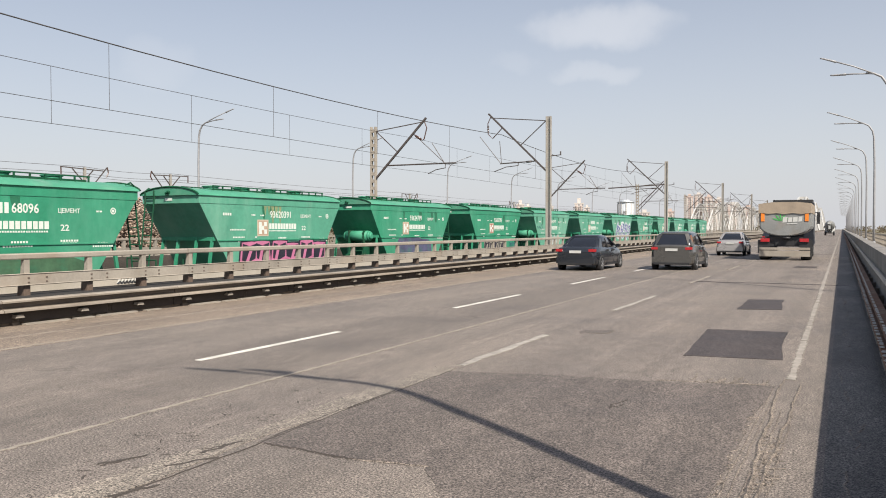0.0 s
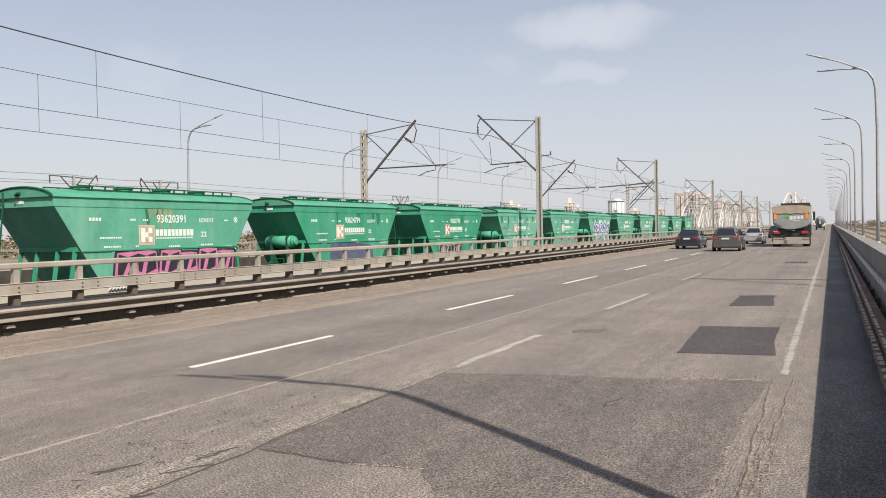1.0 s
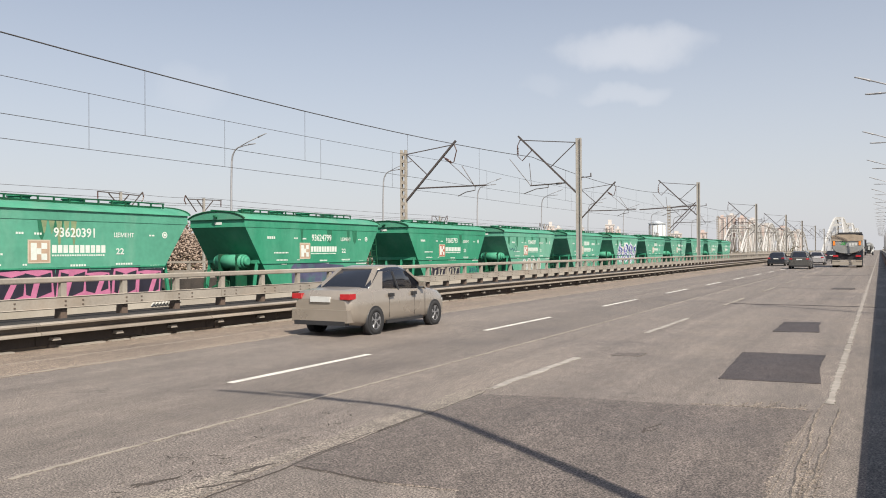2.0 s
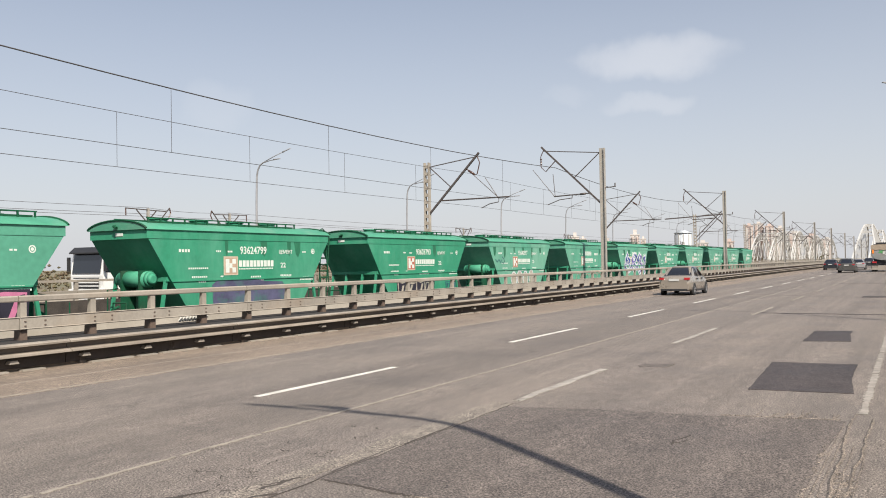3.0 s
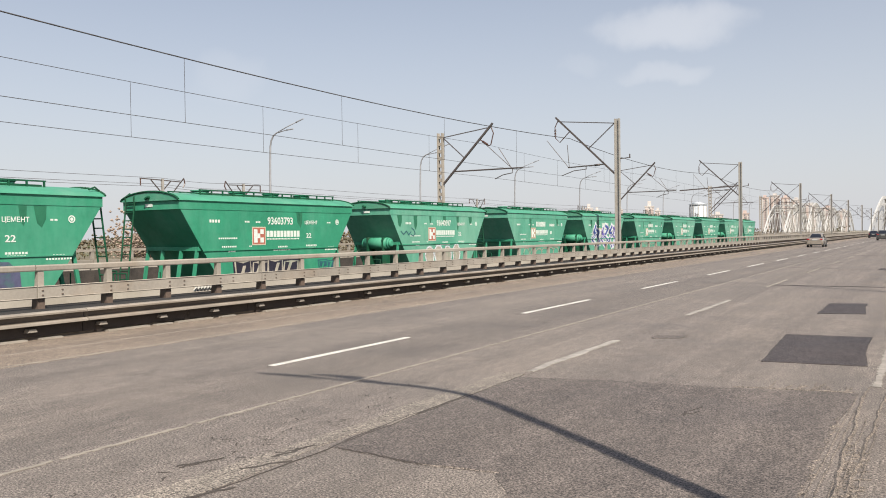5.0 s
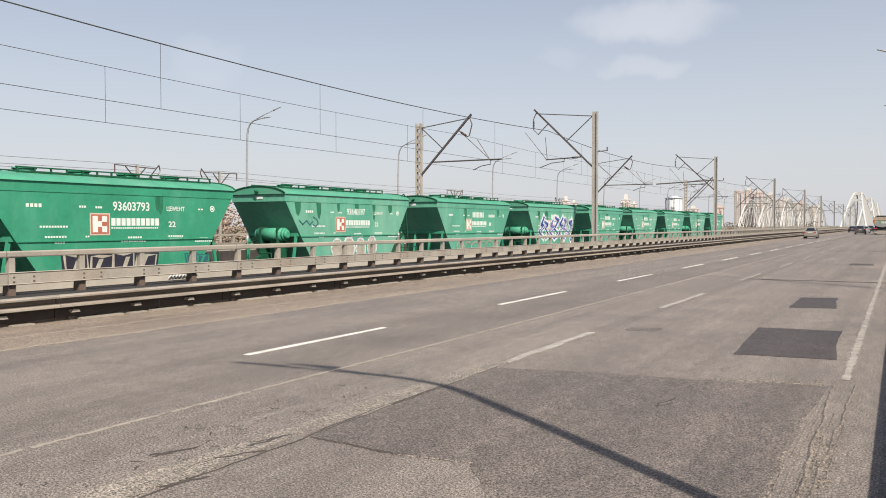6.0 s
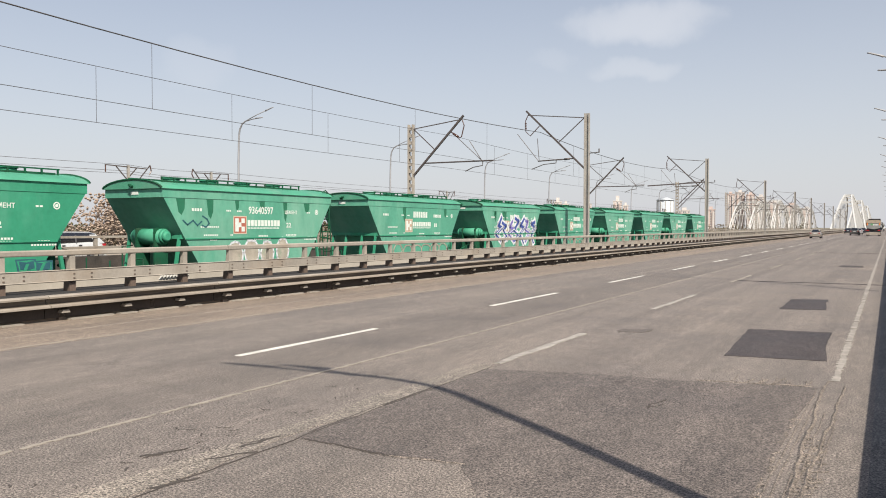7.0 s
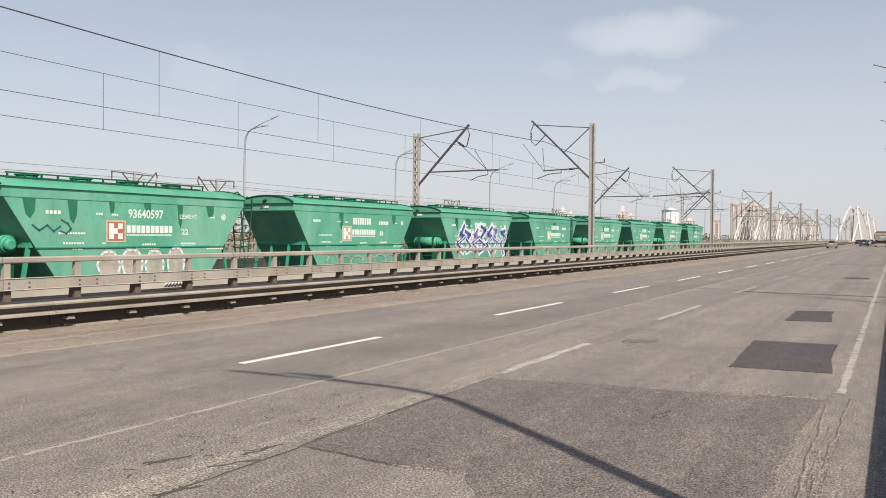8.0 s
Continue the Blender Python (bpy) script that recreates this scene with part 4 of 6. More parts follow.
        box(bm, -0.12, 0.12, min(e * 5.7, e * 6.0), max(e * 5.7, e * 6.0), 0.93, 1.2)
        part("coupler", bm, GRIME, w, "black grimy knuckle coupler")
        bm = bmesh.new()
        tube(bm, [(0.85, e * 5.4, 1.05), (0.9, e * 5.62, 0.8), (0.6, e * 5.85, 0.55), (0.3, e * 6.0, 0.8)], 0.035, 6)
        part("brake_hose", bm, GRIME, w)
        bm = bmesh.new()
        tube(bm, [(-1.35, e * 5.38, 1.1), (-1.35, e * 5.38, 2.0)], 0.022, 6)
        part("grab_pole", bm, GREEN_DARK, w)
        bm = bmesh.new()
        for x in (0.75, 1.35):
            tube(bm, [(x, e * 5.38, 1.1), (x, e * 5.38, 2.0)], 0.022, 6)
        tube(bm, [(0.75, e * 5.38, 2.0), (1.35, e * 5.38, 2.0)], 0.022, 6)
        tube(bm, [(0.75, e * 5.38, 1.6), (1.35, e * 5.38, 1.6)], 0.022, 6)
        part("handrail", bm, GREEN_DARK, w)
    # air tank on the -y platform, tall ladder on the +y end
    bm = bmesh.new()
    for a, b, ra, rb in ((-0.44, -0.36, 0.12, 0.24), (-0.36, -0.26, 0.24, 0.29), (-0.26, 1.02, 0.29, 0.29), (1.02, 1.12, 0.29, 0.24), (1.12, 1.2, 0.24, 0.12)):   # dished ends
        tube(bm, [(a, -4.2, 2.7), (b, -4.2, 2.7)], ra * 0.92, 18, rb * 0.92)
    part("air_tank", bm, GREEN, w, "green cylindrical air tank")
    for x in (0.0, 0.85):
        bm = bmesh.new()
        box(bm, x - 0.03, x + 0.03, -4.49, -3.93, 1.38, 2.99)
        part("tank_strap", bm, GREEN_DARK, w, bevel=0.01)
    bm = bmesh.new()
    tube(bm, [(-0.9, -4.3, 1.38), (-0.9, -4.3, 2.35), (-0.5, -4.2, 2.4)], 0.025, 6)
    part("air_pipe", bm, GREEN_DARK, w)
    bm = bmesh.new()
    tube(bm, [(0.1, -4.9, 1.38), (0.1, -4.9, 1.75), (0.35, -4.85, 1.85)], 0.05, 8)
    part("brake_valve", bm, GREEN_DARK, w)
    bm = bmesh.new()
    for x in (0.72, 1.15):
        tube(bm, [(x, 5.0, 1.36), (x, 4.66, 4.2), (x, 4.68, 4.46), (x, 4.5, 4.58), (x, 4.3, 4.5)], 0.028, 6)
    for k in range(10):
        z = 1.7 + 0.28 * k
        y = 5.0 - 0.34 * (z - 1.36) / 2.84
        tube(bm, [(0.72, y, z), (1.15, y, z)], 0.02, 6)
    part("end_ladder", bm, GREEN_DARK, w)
    bm = bmesh.new()
    for e in (-1, 1):
        tube(bm, [(-0.03, e * (HL + 0.06), 4.42), (-0.03, e * (HL + 0.16), 4.42), (0.1, e * (HL + 0.16), 4.36)], 0.05, 6)
    part("end_lamp_bracket", bm, GREEN_DARK, w)
    # bogies
    for y in (-3.9, 3.9):
        bg = new("bogie")
        bg.parent, bg.location = w, (0, y, 0)
        bm = bmesh.new()
        for s in (-1, 1):
            prism(bm, [(-1.2, 0.62), (-0.95, 0.36), (-0.72, 0.36), (-0.45, 0.3), (0.45, 0.3), (0.72, 0.36), (0.95, 0.36), (1.2, 0.62), (0.7, 0.78), (0.3, 0.92), (-0.3, 0.92), (-0.7, 0.78)], "x", s * 1.02 - 0.06, s * 1.02 + 0.06)
        box(bm, -1.0, 1.0, -0.2, 0.2, 0.5, 0.8)
        sf = part("side_frame", bm, GRIME, bg, "black cast bogie side frames")
        for dy in (-0.925, 0.925):
            bm = bmesh.new()
            tube(bm, [(-1.05, 0, 0), (1.05, 0, 0)], 0.08, 10)
            for s in (-1, 1):
                tube(bm, [(s * 0.72, 0, 0), (s * 0.80, 0, 0)], 0.475, 24)
                tube(bm, [(s * 0.69, 0, 0), (s * 0.72, 0, 0)], 0.5, 24)
                box(bm, s * 0.81 - 0.012, s * 0.81 + 0.012, -0.06, 0.06, -0.38, 0.38)
            ws = part("wheelset", bm, RAIL_DARK, bg)
            ws.location = (0, dy, 0.475)
    return w


WAGON = wagon_base()
PITCH = 12.02
SPEED = 5.66
# the corner of the hopper nearest the camera stood at y = 22.2 at the start
FIRST_Y = 22.2 + 4.56
WAGONS = []
for k in range(-1, 11):
    y = FIRST_Y + PITCH * k
    turned = k % 2 == 0        # alternate wagons are coupled the other way round
    m = pose(TRACK(y), y, RAIL_Z, 0, 0, LEAN + (180 if turned else 0))
    w = WAGON if k == -1 else copy_thing(WAGON, m)
    w.matrix_basis = m
    if k == 0 or k > 2:   # faded paint; on the far ones haze and gloss are in this colour too
        for ob in w.children:
            if ob.name.startswith(("hopper_body", "eave_band")):
                ob.material_slots[0].link = "OBJECT"
                ob.material_slots[0].material = GREEN_FADED_HAZED
    WAGONS.append((k, turned, w))



def bars(bm, u0, u1, z0, z1, n, gap=0.3):
    """A line of unreadable stencil writing: plain bars."""
    w = (u1 - u0) / n
    for i in range(n):
        box(bm, u0 + w * i, u0 + w * (i + 1 - gap), z0, z1, 0, 0.002)


PINK = mat("pink_spray_paint", (0.46, 0.15, 0.26), 0.6, var=0.2, scale=3)
BLACKISH = mat("black_spray_paint", (0.02, 0.018, 0.03), 0.6, var=0.3, scale=3)
VIOLET = mat("violet_spray_paint", (0.15, 0.12, 0.36), 0.6, var=0.3, scale=2)
OLIVE = mat("olive_grey_smear", (0.045, 0.105, 0.055), 0.75, var=0.4, scale=2.2, fine=9, tint=(0.02, 0.15, 0.08), stain=0.9, streak=0.3)
PURPLE = mat("violet_grey_spray_wash", (0.075, 0.075, 0.135), 0.7, var=0.35, scale=2.2, fine=9, tint=(0.03, 0.17, 0.10), stain=0.9, streak=0.3)
BLUE = mat("blue_spray_paint", (0.045, 0.075, 0.27), 0.6, var=0.25, scale=3)
TEAL = mat("dark_teal_spray_paint", (0.02, 0.09, 0.11), 0.6, var=0.25, scale=3)
PALE = mat("pale_spray_paint", (0.60, 0.61, 0.63), 0.65, var=0.2, scale=3)
TAN = mat("faded_tan_spray_paint", (0.36, 0.32, 0.26), 0.7, var=0.3, scale=3, tint=(0.07, 0.22, 0.14), stain=0.55)
STREAK = mat("dark_green_drip_stain", (0.018, 0.135, 0.07), 0.5, var=0.2, scale=3)
RUSTY_STREAK = mat("tan_cement_spill", (0.21, 0.25, 0.13), 0.7, var=0.3, scale=3, fine=20, tint=(0.03, 0.25, 0.13), stain=0.9, streak=0.3)


def chunk(bm, pts, z):
    prism(bm, pts, "z", z, z + 0.002)


def graffiti(w, side, name, label, u0, u1, z0, z1, n, outer, fill, core, seed):
    """Block letters past reading: a dark body, a coloured frame, a core with a notch and a slanting stroke, each a hair above the last."""
    rnd = random.Random(seed)
    tag = new(name)
    tag.parent, tag.matrix_basis = w, side
    tagged(tag, label)
    step = (u1 - u0) / n
    for i in range(n):
        a, b = u0 + step * i - 0.06, u0 + step * (i + 1) + 0.1
        lo, hi = z0 + rnd.uniform(-0.04, 0.06), z1 + rnd.uniform(-0.12, 0.04)
        c, sh = (a + b) / 2, rnd.uniform(-0.12, 0.2)
        hgt, wid = hi - lo, b - a

        def outline(k, bend):
            """The letter's edge drawn in by k."""
            return [(a + k, lo + k), (c + bend * 0.4, lo + k + rnd.uniform(0, 0.03)), (b - k, lo + k), (b - k + sh * 0.5, lo + hgt * 0.45), (b - k + sh, hi - k),
                    (c + sh * 0.8 + bend, hi - k * 0.6), (a + k + sh, hi - k), (a + k + sh * 0.4, lo + hgt * 0.5)]

        bend = rnd.uniform(-0.15, 0.15)
        back, front, mid, slash = bmesh.new(), bmesh.new(), bmesh.new(), bmesh.new()
        chunk(back, outline(0, bend), 0.001 + 0.0021 * (i % 2))
        chunk(front, outline(min(0.09, wid * 0.08), bend), 0.0055 + 0.0021 * (i % 2))
        top, foot = hi - hgt * 0.14, lo + hgt * rnd.uniform(0.2, 0.3)
        chunk(mid, [(a + wid * 0.15 + sh * 0.3, foot), (a + wid * 0.45 + sh * 0.4, foot - hgt * 0.1), (b - wid * 0.14 + sh * 0.4, foot + hgt * 0.05), (b - wid * 0.13 + sh * 0.8, top), (c + sh * 0.8, top - hgt * 0.1), (a + wid * 0.15 + sh * 0.8, top)], 0.0117)
        k = rnd.uniform(0.2, 0.5)
        edge = hi - hgt * rnd.uniform(0.2, 0.45)
        chunk(slash, [(a + wid * k, lo + hgt * 0.05), (a + wid * (k + 0.16), lo + hgt * 0.05), (a + wid * (k + 0.36) + sh * 0.3, edge), (a + wid * (k + 0.2) + sh * 0.3, edge)], 0.0145)
        part("letter_outline", back, outer, tag)
        part("letter_frame", front, fill, tag)
        part("letter_core", mid, core, tag)
        part("letter_stroke", slash, fill, tag)


def stroke(bm, pts, w, z):
    """A brush stroke along 2D points, w wide."""
    for (ax, ay), (bx, by) in zip(pts, pts[1:]):
        ln = math.hypot(bx - ax, by - ay) or 1e-3
        ux, uy = (bx - ax) / ln * w / 2, (by - ay) / ln * w / 2
        chunk(bm, [(ax - ux - uy, ay - uy + ux), (ax - ux + uy, ay - uy - ux), (bx + ux + uy, by + uy - ux), (bx + ux - uy, by + uy + ux)], z)


def wild_style(w, side, label, u0, u1, z0, z1, n, seed, edge, fills):
    """Angular interlocked letters in thick strokes, each over a wider pale edge."""
    rnd = random.Random(seed)
    tag = new("graffiti")
    tag.parent, tag.matrix_basis = w, side
    tagged(tag, label)
    step = (u1 - u0) / n
    for i in range(n):
        a, hgt = u0 + step * i, (z1 - z0) * rnd.uniform(0.85, 1.0)
        lo = z0 + rnd.uniform(-0.05, 0.1)
        lean = rnd.uniform(-0.15, 0.2)
        x = lambda k, h: a + step * k + lean * h
        z = lambda h: lo + hgt * h
        shape = [(rnd.uniform(0.0, 0.35) if (q + i) % 2 else rnd.uniform(0.65, 1.0), h + rnd.uniform(-0.1, 0.1)) for q, h in enumerate((0.05, 0.3, 0.55, 0.75, 0.95))]
        pts = [(x(k, h), z(h)) for k, h in shape]
        for nm, wd, lift, material in (("letter_edge", 0.46, 0.0003 * i, edge), ("letter_body", 0.2, 0.005 + 0.0003 * i, fills[i % len(fills)]), ("letter_shine", 0.06, 0.0095, edge)):
            bm = bmesh.new()
            stroke(bm, pts if nm != "letter_shine" else [(px + 0.05, pz + 0.04) for px, pz in pts[:3]], wd, lift)
            part(nm, bm, material, tag)


def loops(w, side, label, u0, u1, z0, z1, n, seed, line, fill=None):
    """Rounded letters in thin outline, like fat loops side by side."""
    rnd = random.Random(seed)
    tag = new("graffiti")
    tag.parent, tag.matrix_basis = w, side
    tagged(tag, label)
    step = (u1 - u0) / n
    for i in range(n):
        c, r, hgt = u0 + step * (i + 0.5), step * rnd.uniform(0.42, 0.56), (z1 - z0) * rnd.uniform(0.8, 1.0)
        ring = [(c + r * math.cos(t) * rnd.uniform(0.9, 1.08), z0 + hgt / 2 + hgt / 2 * math.sin(t) * rnd.uniform(0.88, 1.08)) for t in [2 * math.pi * j / 12 for j in range(12)]]
        if fill:
            bm = bmesh.new()
            chunk(bm, ring, 0.0005 * (i % 2))
            part("letter_body", bm, fill, tag)
        bm = bmesh.new()
        stroke(bm, ring + ring[:1], 0.075, 0.004 + 0.0003 * (i % 3))
        part("letter_line", bm, line, tag)


NUMBERS = {0: "93620391", 1: "93624799", 2: "93603793", 3: "93640597"}


def livery(k, turned, w):
    rnd = random.Random(100 + k)
    side = (pose(0, 0, 0, 0, 0, 180) if turned else Matrix.Identity(4)) @ Matrix(((0, 0, 1, 1.363), (1, 0, 0, -4.56), (0, 1, 0, 1.3), (0, 0, 0, 1)))

    def place(u, z, d=0.004):
        return side @ Matrix.Translation((u, z, d))

    def flat(name, bm, material, label=""):
        ob = part(name, bm, material, w, label)
        ob.matrix_basis = side
        return ob

    bm = bmesh.new()
    box(bm, 3.25, 3.95, 1.47, 2.13, 0, 0.003)
    panel = flat("logo_panel", bm, CREAM, "cream square panel with red blocks")
    bm = bmesh.new()
    box(bm, 3.29, 3.91, 1.51, 2.09, 0.004, 0.006)
    field = part("logo_field", bm, RED if k in (2, 3) else LOGO_FADED, panel)
    for a, b, c, d in ((0.09, 0.27, 0.09, 0.57), (0.275, 0.41, 0.25, 0.42), (0.415, 0.59, 0.40, 0.57), (0.415, 0.59, 0.09, 0.27)):
        bm = bmesh.new()
        box(bm, 3.25 + a, 3.25 + b, 1.47 + c, 1.47 + d, 0.007, 0.009)
        part("logo_block", bm, WHITE_PAINT, field)
    if k in NUMBERS:
        lettering("fleet_number", NUMBERS[k], 0.38, WHITE_PAINT, w, place(4.05, 2.22), 1.38)
        lettering("load_text", "ЦЕМЕНТ", 0.185, WHITE_PAINT, w, place(6.12, 2.24), 0.76)
        lettering("capacity_text", "22", 0.26, WHITE_PAINT, w, place(6.2, 1.71), 0.3)
    else:
        bm = bmesh.new()
        bars(bm, 4.05, 5.5, 2.2, 2.5, 8)
        bars(bm, 6.12, 6.95, 2.22, 2.38, 6)
        bars(bm, 6.2, 6.5, 1.72, 1.92, 2)
        if k == -1:
            bm.free()
            bm = bmesh.new()
            bars(bm, 4.05, 4.6, 2.2, 2.5, 3)
            lettering("fleet_number", "68096", 0.38, WHITE_PAINT, w, place(4.62, 2.22), 0.86)
            lettering("load_text", "ЦЕМЕНТ", 0.185, WHITE_PAINT, w, place(6.12, 2.24), 0.76)
            lettering("capacity_text", "22", 0.26, WHITE_PAINT, w, place(6.2, 1.71), 0.3)
        tagged(flat("stencil_row", bm, WHITE_PAINT), kind="stuff")
    bm = bmesh.new()
    bars(bm, 4.0, 5.85, 1.755, 1.985, 10, 0.2)
    bars(bm, 4.0, 5.8, 1.66, 1.71, 22, 0.3)
    tagged(flat("name_stripe", bm, WHITE_PAINT, "white company name as plain bars"), kind="stuff")
    for u0, u1, z, h, n in ((1.25, 1.75, 2.27, 0.1, 4), (2.9, 3.15, 2.28, 0.06, 3), (3.45, 3.7, 2.27, 0.06, 3), (1.65, 2.55, 1.70, 0.055, 10), (1.8, 2.5, 1.41, 0.055, 8), (2.1, 2.45, 1.25, 0.05, 4),
                            (3.1, 3.25, 1.41, 0.05, 2), (4.6, 5.15, 1.36, 0.06, 6), (4.35, 5.3, 1.25, 0.05, 10), (6.2, 6.85, 1.38, 0.06, 7), (6.25, 6.8, 1.30, 0.05, 6), (7.55, 7.95, 1.30, 0.05, 4), (7.35, 8.15, 1.20, 0.05, 9), (7.5, 7.75, 2.28, 0.05, 2)):
        bm = bmesh.new()
        bars(bm, u0, u1, z, z + h, n)
        tagged(flat("stencil_line", bm, WHITE_PAINT), kind="stuff")
    bm = bmesh.new()
    for r0, r1 in ((0.11, 0.075), (0.05, 0.0)):
        for i in range(12):
            a, b = 2 * math.pi * i / 12, 2 * math.pi * (i + 1) / 12
            pts = [(8.15 + r0 * math.cos(a), 2.33 + r0 * math.sin(a)), (8.15 + r0 * math.cos(b), 2.33 + r0 * math.sin(b))]
            pts += [(8.15 + r1 * math.cos(b), 2.33 + r1 * math.sin(b)), (8.15 + r1 * math.cos(a), 2.33 + r1 * math.sin(a))] if r1 else [(8.15, 2.33)]
            chunk(bm, pts, 0)
    flat("round_mark", bm, WHITE_PAINT)
    # drips from the roof, unlike on each wagon
    for i in range(rnd.randint(2, 4) if k != 3 else 6):
        bm = bmesh.new()
        u = rnd.uniform(0.6, 8.4) if k != 3 else 0.75 + 1.35 * i
        wd, ln = rnd.uniform(0.08, 0.2), rnd.uniform(0.35, 0.8)
        chunk(bm, [(u - wd, 2.68), (u + wd, 2.68), (u + wd * 0.9, 2.68 - ln * 0.6), (u + wd * 0.2, 2.68 - ln), (u - wd * 0.5, 2.68 - ln * 0.8)], -0.0015)
        flat("drip_stain", bm, STREAK)
    if k == 0:
        for i in range(5):
            bm = bmesh.new()
            u, ln = 3.75 + 0.24 * i, rnd.uniform(0.3, 1.1)
            chunk(bm, [(u - 0.09, 2.68), (u + 0.1, 2.68), (u + 0.05, 2.68 - ln * 0.7), (u, 2.68 - ln), (u - 0.04, 2.68 - ln * 0.6)], -0.001)
            flat("cement_streak", bm, RUSTY_STREAK)
    if k == 0:
        graffiti(w, side @ Matrix.Translation((0, 0, 0.004)), "graffiti", "pink and black block-letter graffiti", 2.15, 7.9, 0.32, 1.32, 6, BLACKISH, PINK, BLACKISH, 5)
    elif k == 1:
        bm = bmesh.new()
        chunk(bm, [(2.75, 0.3), (2.7, 1.15), (3.0, 1.34), (3.8, 1.30), (4.6, 1.33), (5.4, 1.22), (6.3, 1.18), (6.6, 0.9), (6.65, 0.32)], 0.003)
        flat("graffiti_wash", bm, PURPLE, "smeared violet-grey graffiti")
    elif k == 2:
        graffiti(w, side @ Matrix.Translation((0, 0, 0.004)), "graffiti", "grey outlined graffiti along the lower side", 2.4, 5.6, 0.3, 0.98, 4, BLACKISH, TAN, BLACKISH, 8)
        graffiti(w, side @ Matrix.Translation((0, 0, 0.004)), "graffiti", "small teal graffiti tag", 7.0, 7.9, 0.45, 0.9, 2, TEAL, GREEN, TEAL, 9)
    elif k in (3, 4):
        at = side @ Matrix.Translation((0, 0, 0.004))
        if k == 3:
            loops(w, at, "grey rounded graffiti with white rims along the lower side", 2.9, 6.4, 0.3, 1.3, 4, 13, PALE, TAN)
            wild = bmesh.new()
            stroke(wild, [(0.85, 1.95), (1.05, 1.8), (1.3, 1.95), (1.5, 1.78), (1.7, 1.92)], 0.05, 0.004)
            stroke(wild, [(1.75, 2.1), (1.95, 2.0), (2.05, 1.85), (1.9, 1.72), (1.72, 1.78)], 0.05, 0.004)
            flat("spray_tag", wild, TEAL, "small dark teal spray tag")
        else:
            loops(w, at, "tan outlined graffiti along the lower side", 2.1, 7.6, 0.28, 0.95, 6, 14, TAN)
    elif k == 5:
        wild_style(w, side @ Matrix.Translation((0, 0, 0.004)), "blue and violet wild-style graffiti edged in white", 1.9, 8.2, 0.75, 2.35, 7, 15, PALE, (BLUE, BLUE, VIOLET))
    elif k == -1:
        bm = bmesh.new()
        chunk(bm, [(1.7, 0.2), (1.65, 0.75), (2.6, 0.98), (3.9, 0.9), (5.2, 1.0), (6.6, 0.92), (7.3, 0.7), (7.35, 0.2)], 0.003)
        flat("graffiti_wash", bm, OLIVE, "smeared olive-grey grime and old graffiti")
    else:
        loops(w, side @ Matrix.Translation((0, 0, 0.004)), "faded tan graffiti along the lower side", 2.4, 6.8, 0.3, 0.85, 5, 30 + k, TAN)


LABELS = {-1: "green cement hopper wagon with white stencils", 0: "green cement hopper wagon with pink and black graffiti", 1: "green cement hopper wagon with violet-grey smeared graffiti",
          2: "green cement hopper wagon with grey outlined graffiti", 3: "green cement hopper wagon with drip stains and tan graffiti", 5: "green cement hopper wagon with large blue and white graffiti"}
for k, turned, w in WAGONS:
    tagged(w, LABELS.get(k, "green cement hopper wagon with faded stencils and grime"))
    livery(k, turned, w)


# ---- distance: woods, towers, arch bridges ----
TREE = mat("bare_spring_brush", (0.115, 0.085, 0.05), 0.95, var=0.5, scale=0.15, fine=2.0, tint=(0.06, 0.09, 0.03), stain=0.8, island=0.35)
TOWER_WHITE = mat("pale_rendered_tower", (0.52, 0.48, 0.45), 0.85, var=0.12, scale=0.05, fine=0.6)
TOWER_PINK = mat("pinkish_brick_tower", (0.49, 0.395, 0.355), 0.85, var=0.12, scale=0.05, fine=0.6)
WINDOW_FAR = mat("dull_window_glass", (0.22, 0.22, 0.23), 0.2, var=0.2, scale=0.3)
WHITE_STEEL = mat("white_painted_arch_steel", (0.47, 0.46, 0.44), 0.55, var=0.12, scale=0.1, fine=1)
SILO_METAL = mat("pale_silo_cladding", (0.50, 0.53, 0.56), 0.5, 0.2, var=0.12, scale=0.1, fine=1.5)


def far_wood(name, places, label, seed, ground=-2.4, material=TREE, grain=1.0):
    """Many ragged leaf clumps on thin stems, too far to count."""
    rnd = random.Random(seed)
    verts, faces = [], []
    for x, y, h, count in places:
        for i in range(count):
            f = rnd.random()
            c = (x + rnd.uniform(-1, 1) * h * 1.3 * (1.2 - f * 0.8), y + rnd.uniform(-1, 1) * h * 0.8, ground + h * f)
            r = h * rnd.uniform(0.05, 0.12) * grain
            b = len(verts)
            for d in ((1, 0, 0), (-1, 0, 0), (0, 1, 0), (0, -1, 0), (0, 0, 1), (0, 0, -1)):
                q = r * rnd.uniform(0.6, 1.4)
                verts.append((c[0] + d[0] * q, c[1] + d[1] * q, c[2] + d[2] * q * 0.8))
            faces += [(b + i0, b + i1, b + i2) for i0, i1, i2 in ((0, 2, 4), (2, 1, 4), (1, 3, 4), (3, 0, 4), (2, 0, 5), (1, 2, 5), (3, 1, 5), (0, 3, 5))]
        b = len(verts)
        verts += [(x - h * 0.02, y, ground), (x + h * 0.02, y, ground), (x, y + h * 0.02, ground), (x, y, ground + h * 0.8)]
        faces += [(b, b + 1, b + 3), (b + 1, b + 2, b + 3), (b + 2, b, b + 3)]
    me = bpy.data.meshes.new(name)
    me.from_pydata(verts, [], faces)
    me.materials.append(material)
    return tagged(new(name, me), label, "trees", kind="stuff")


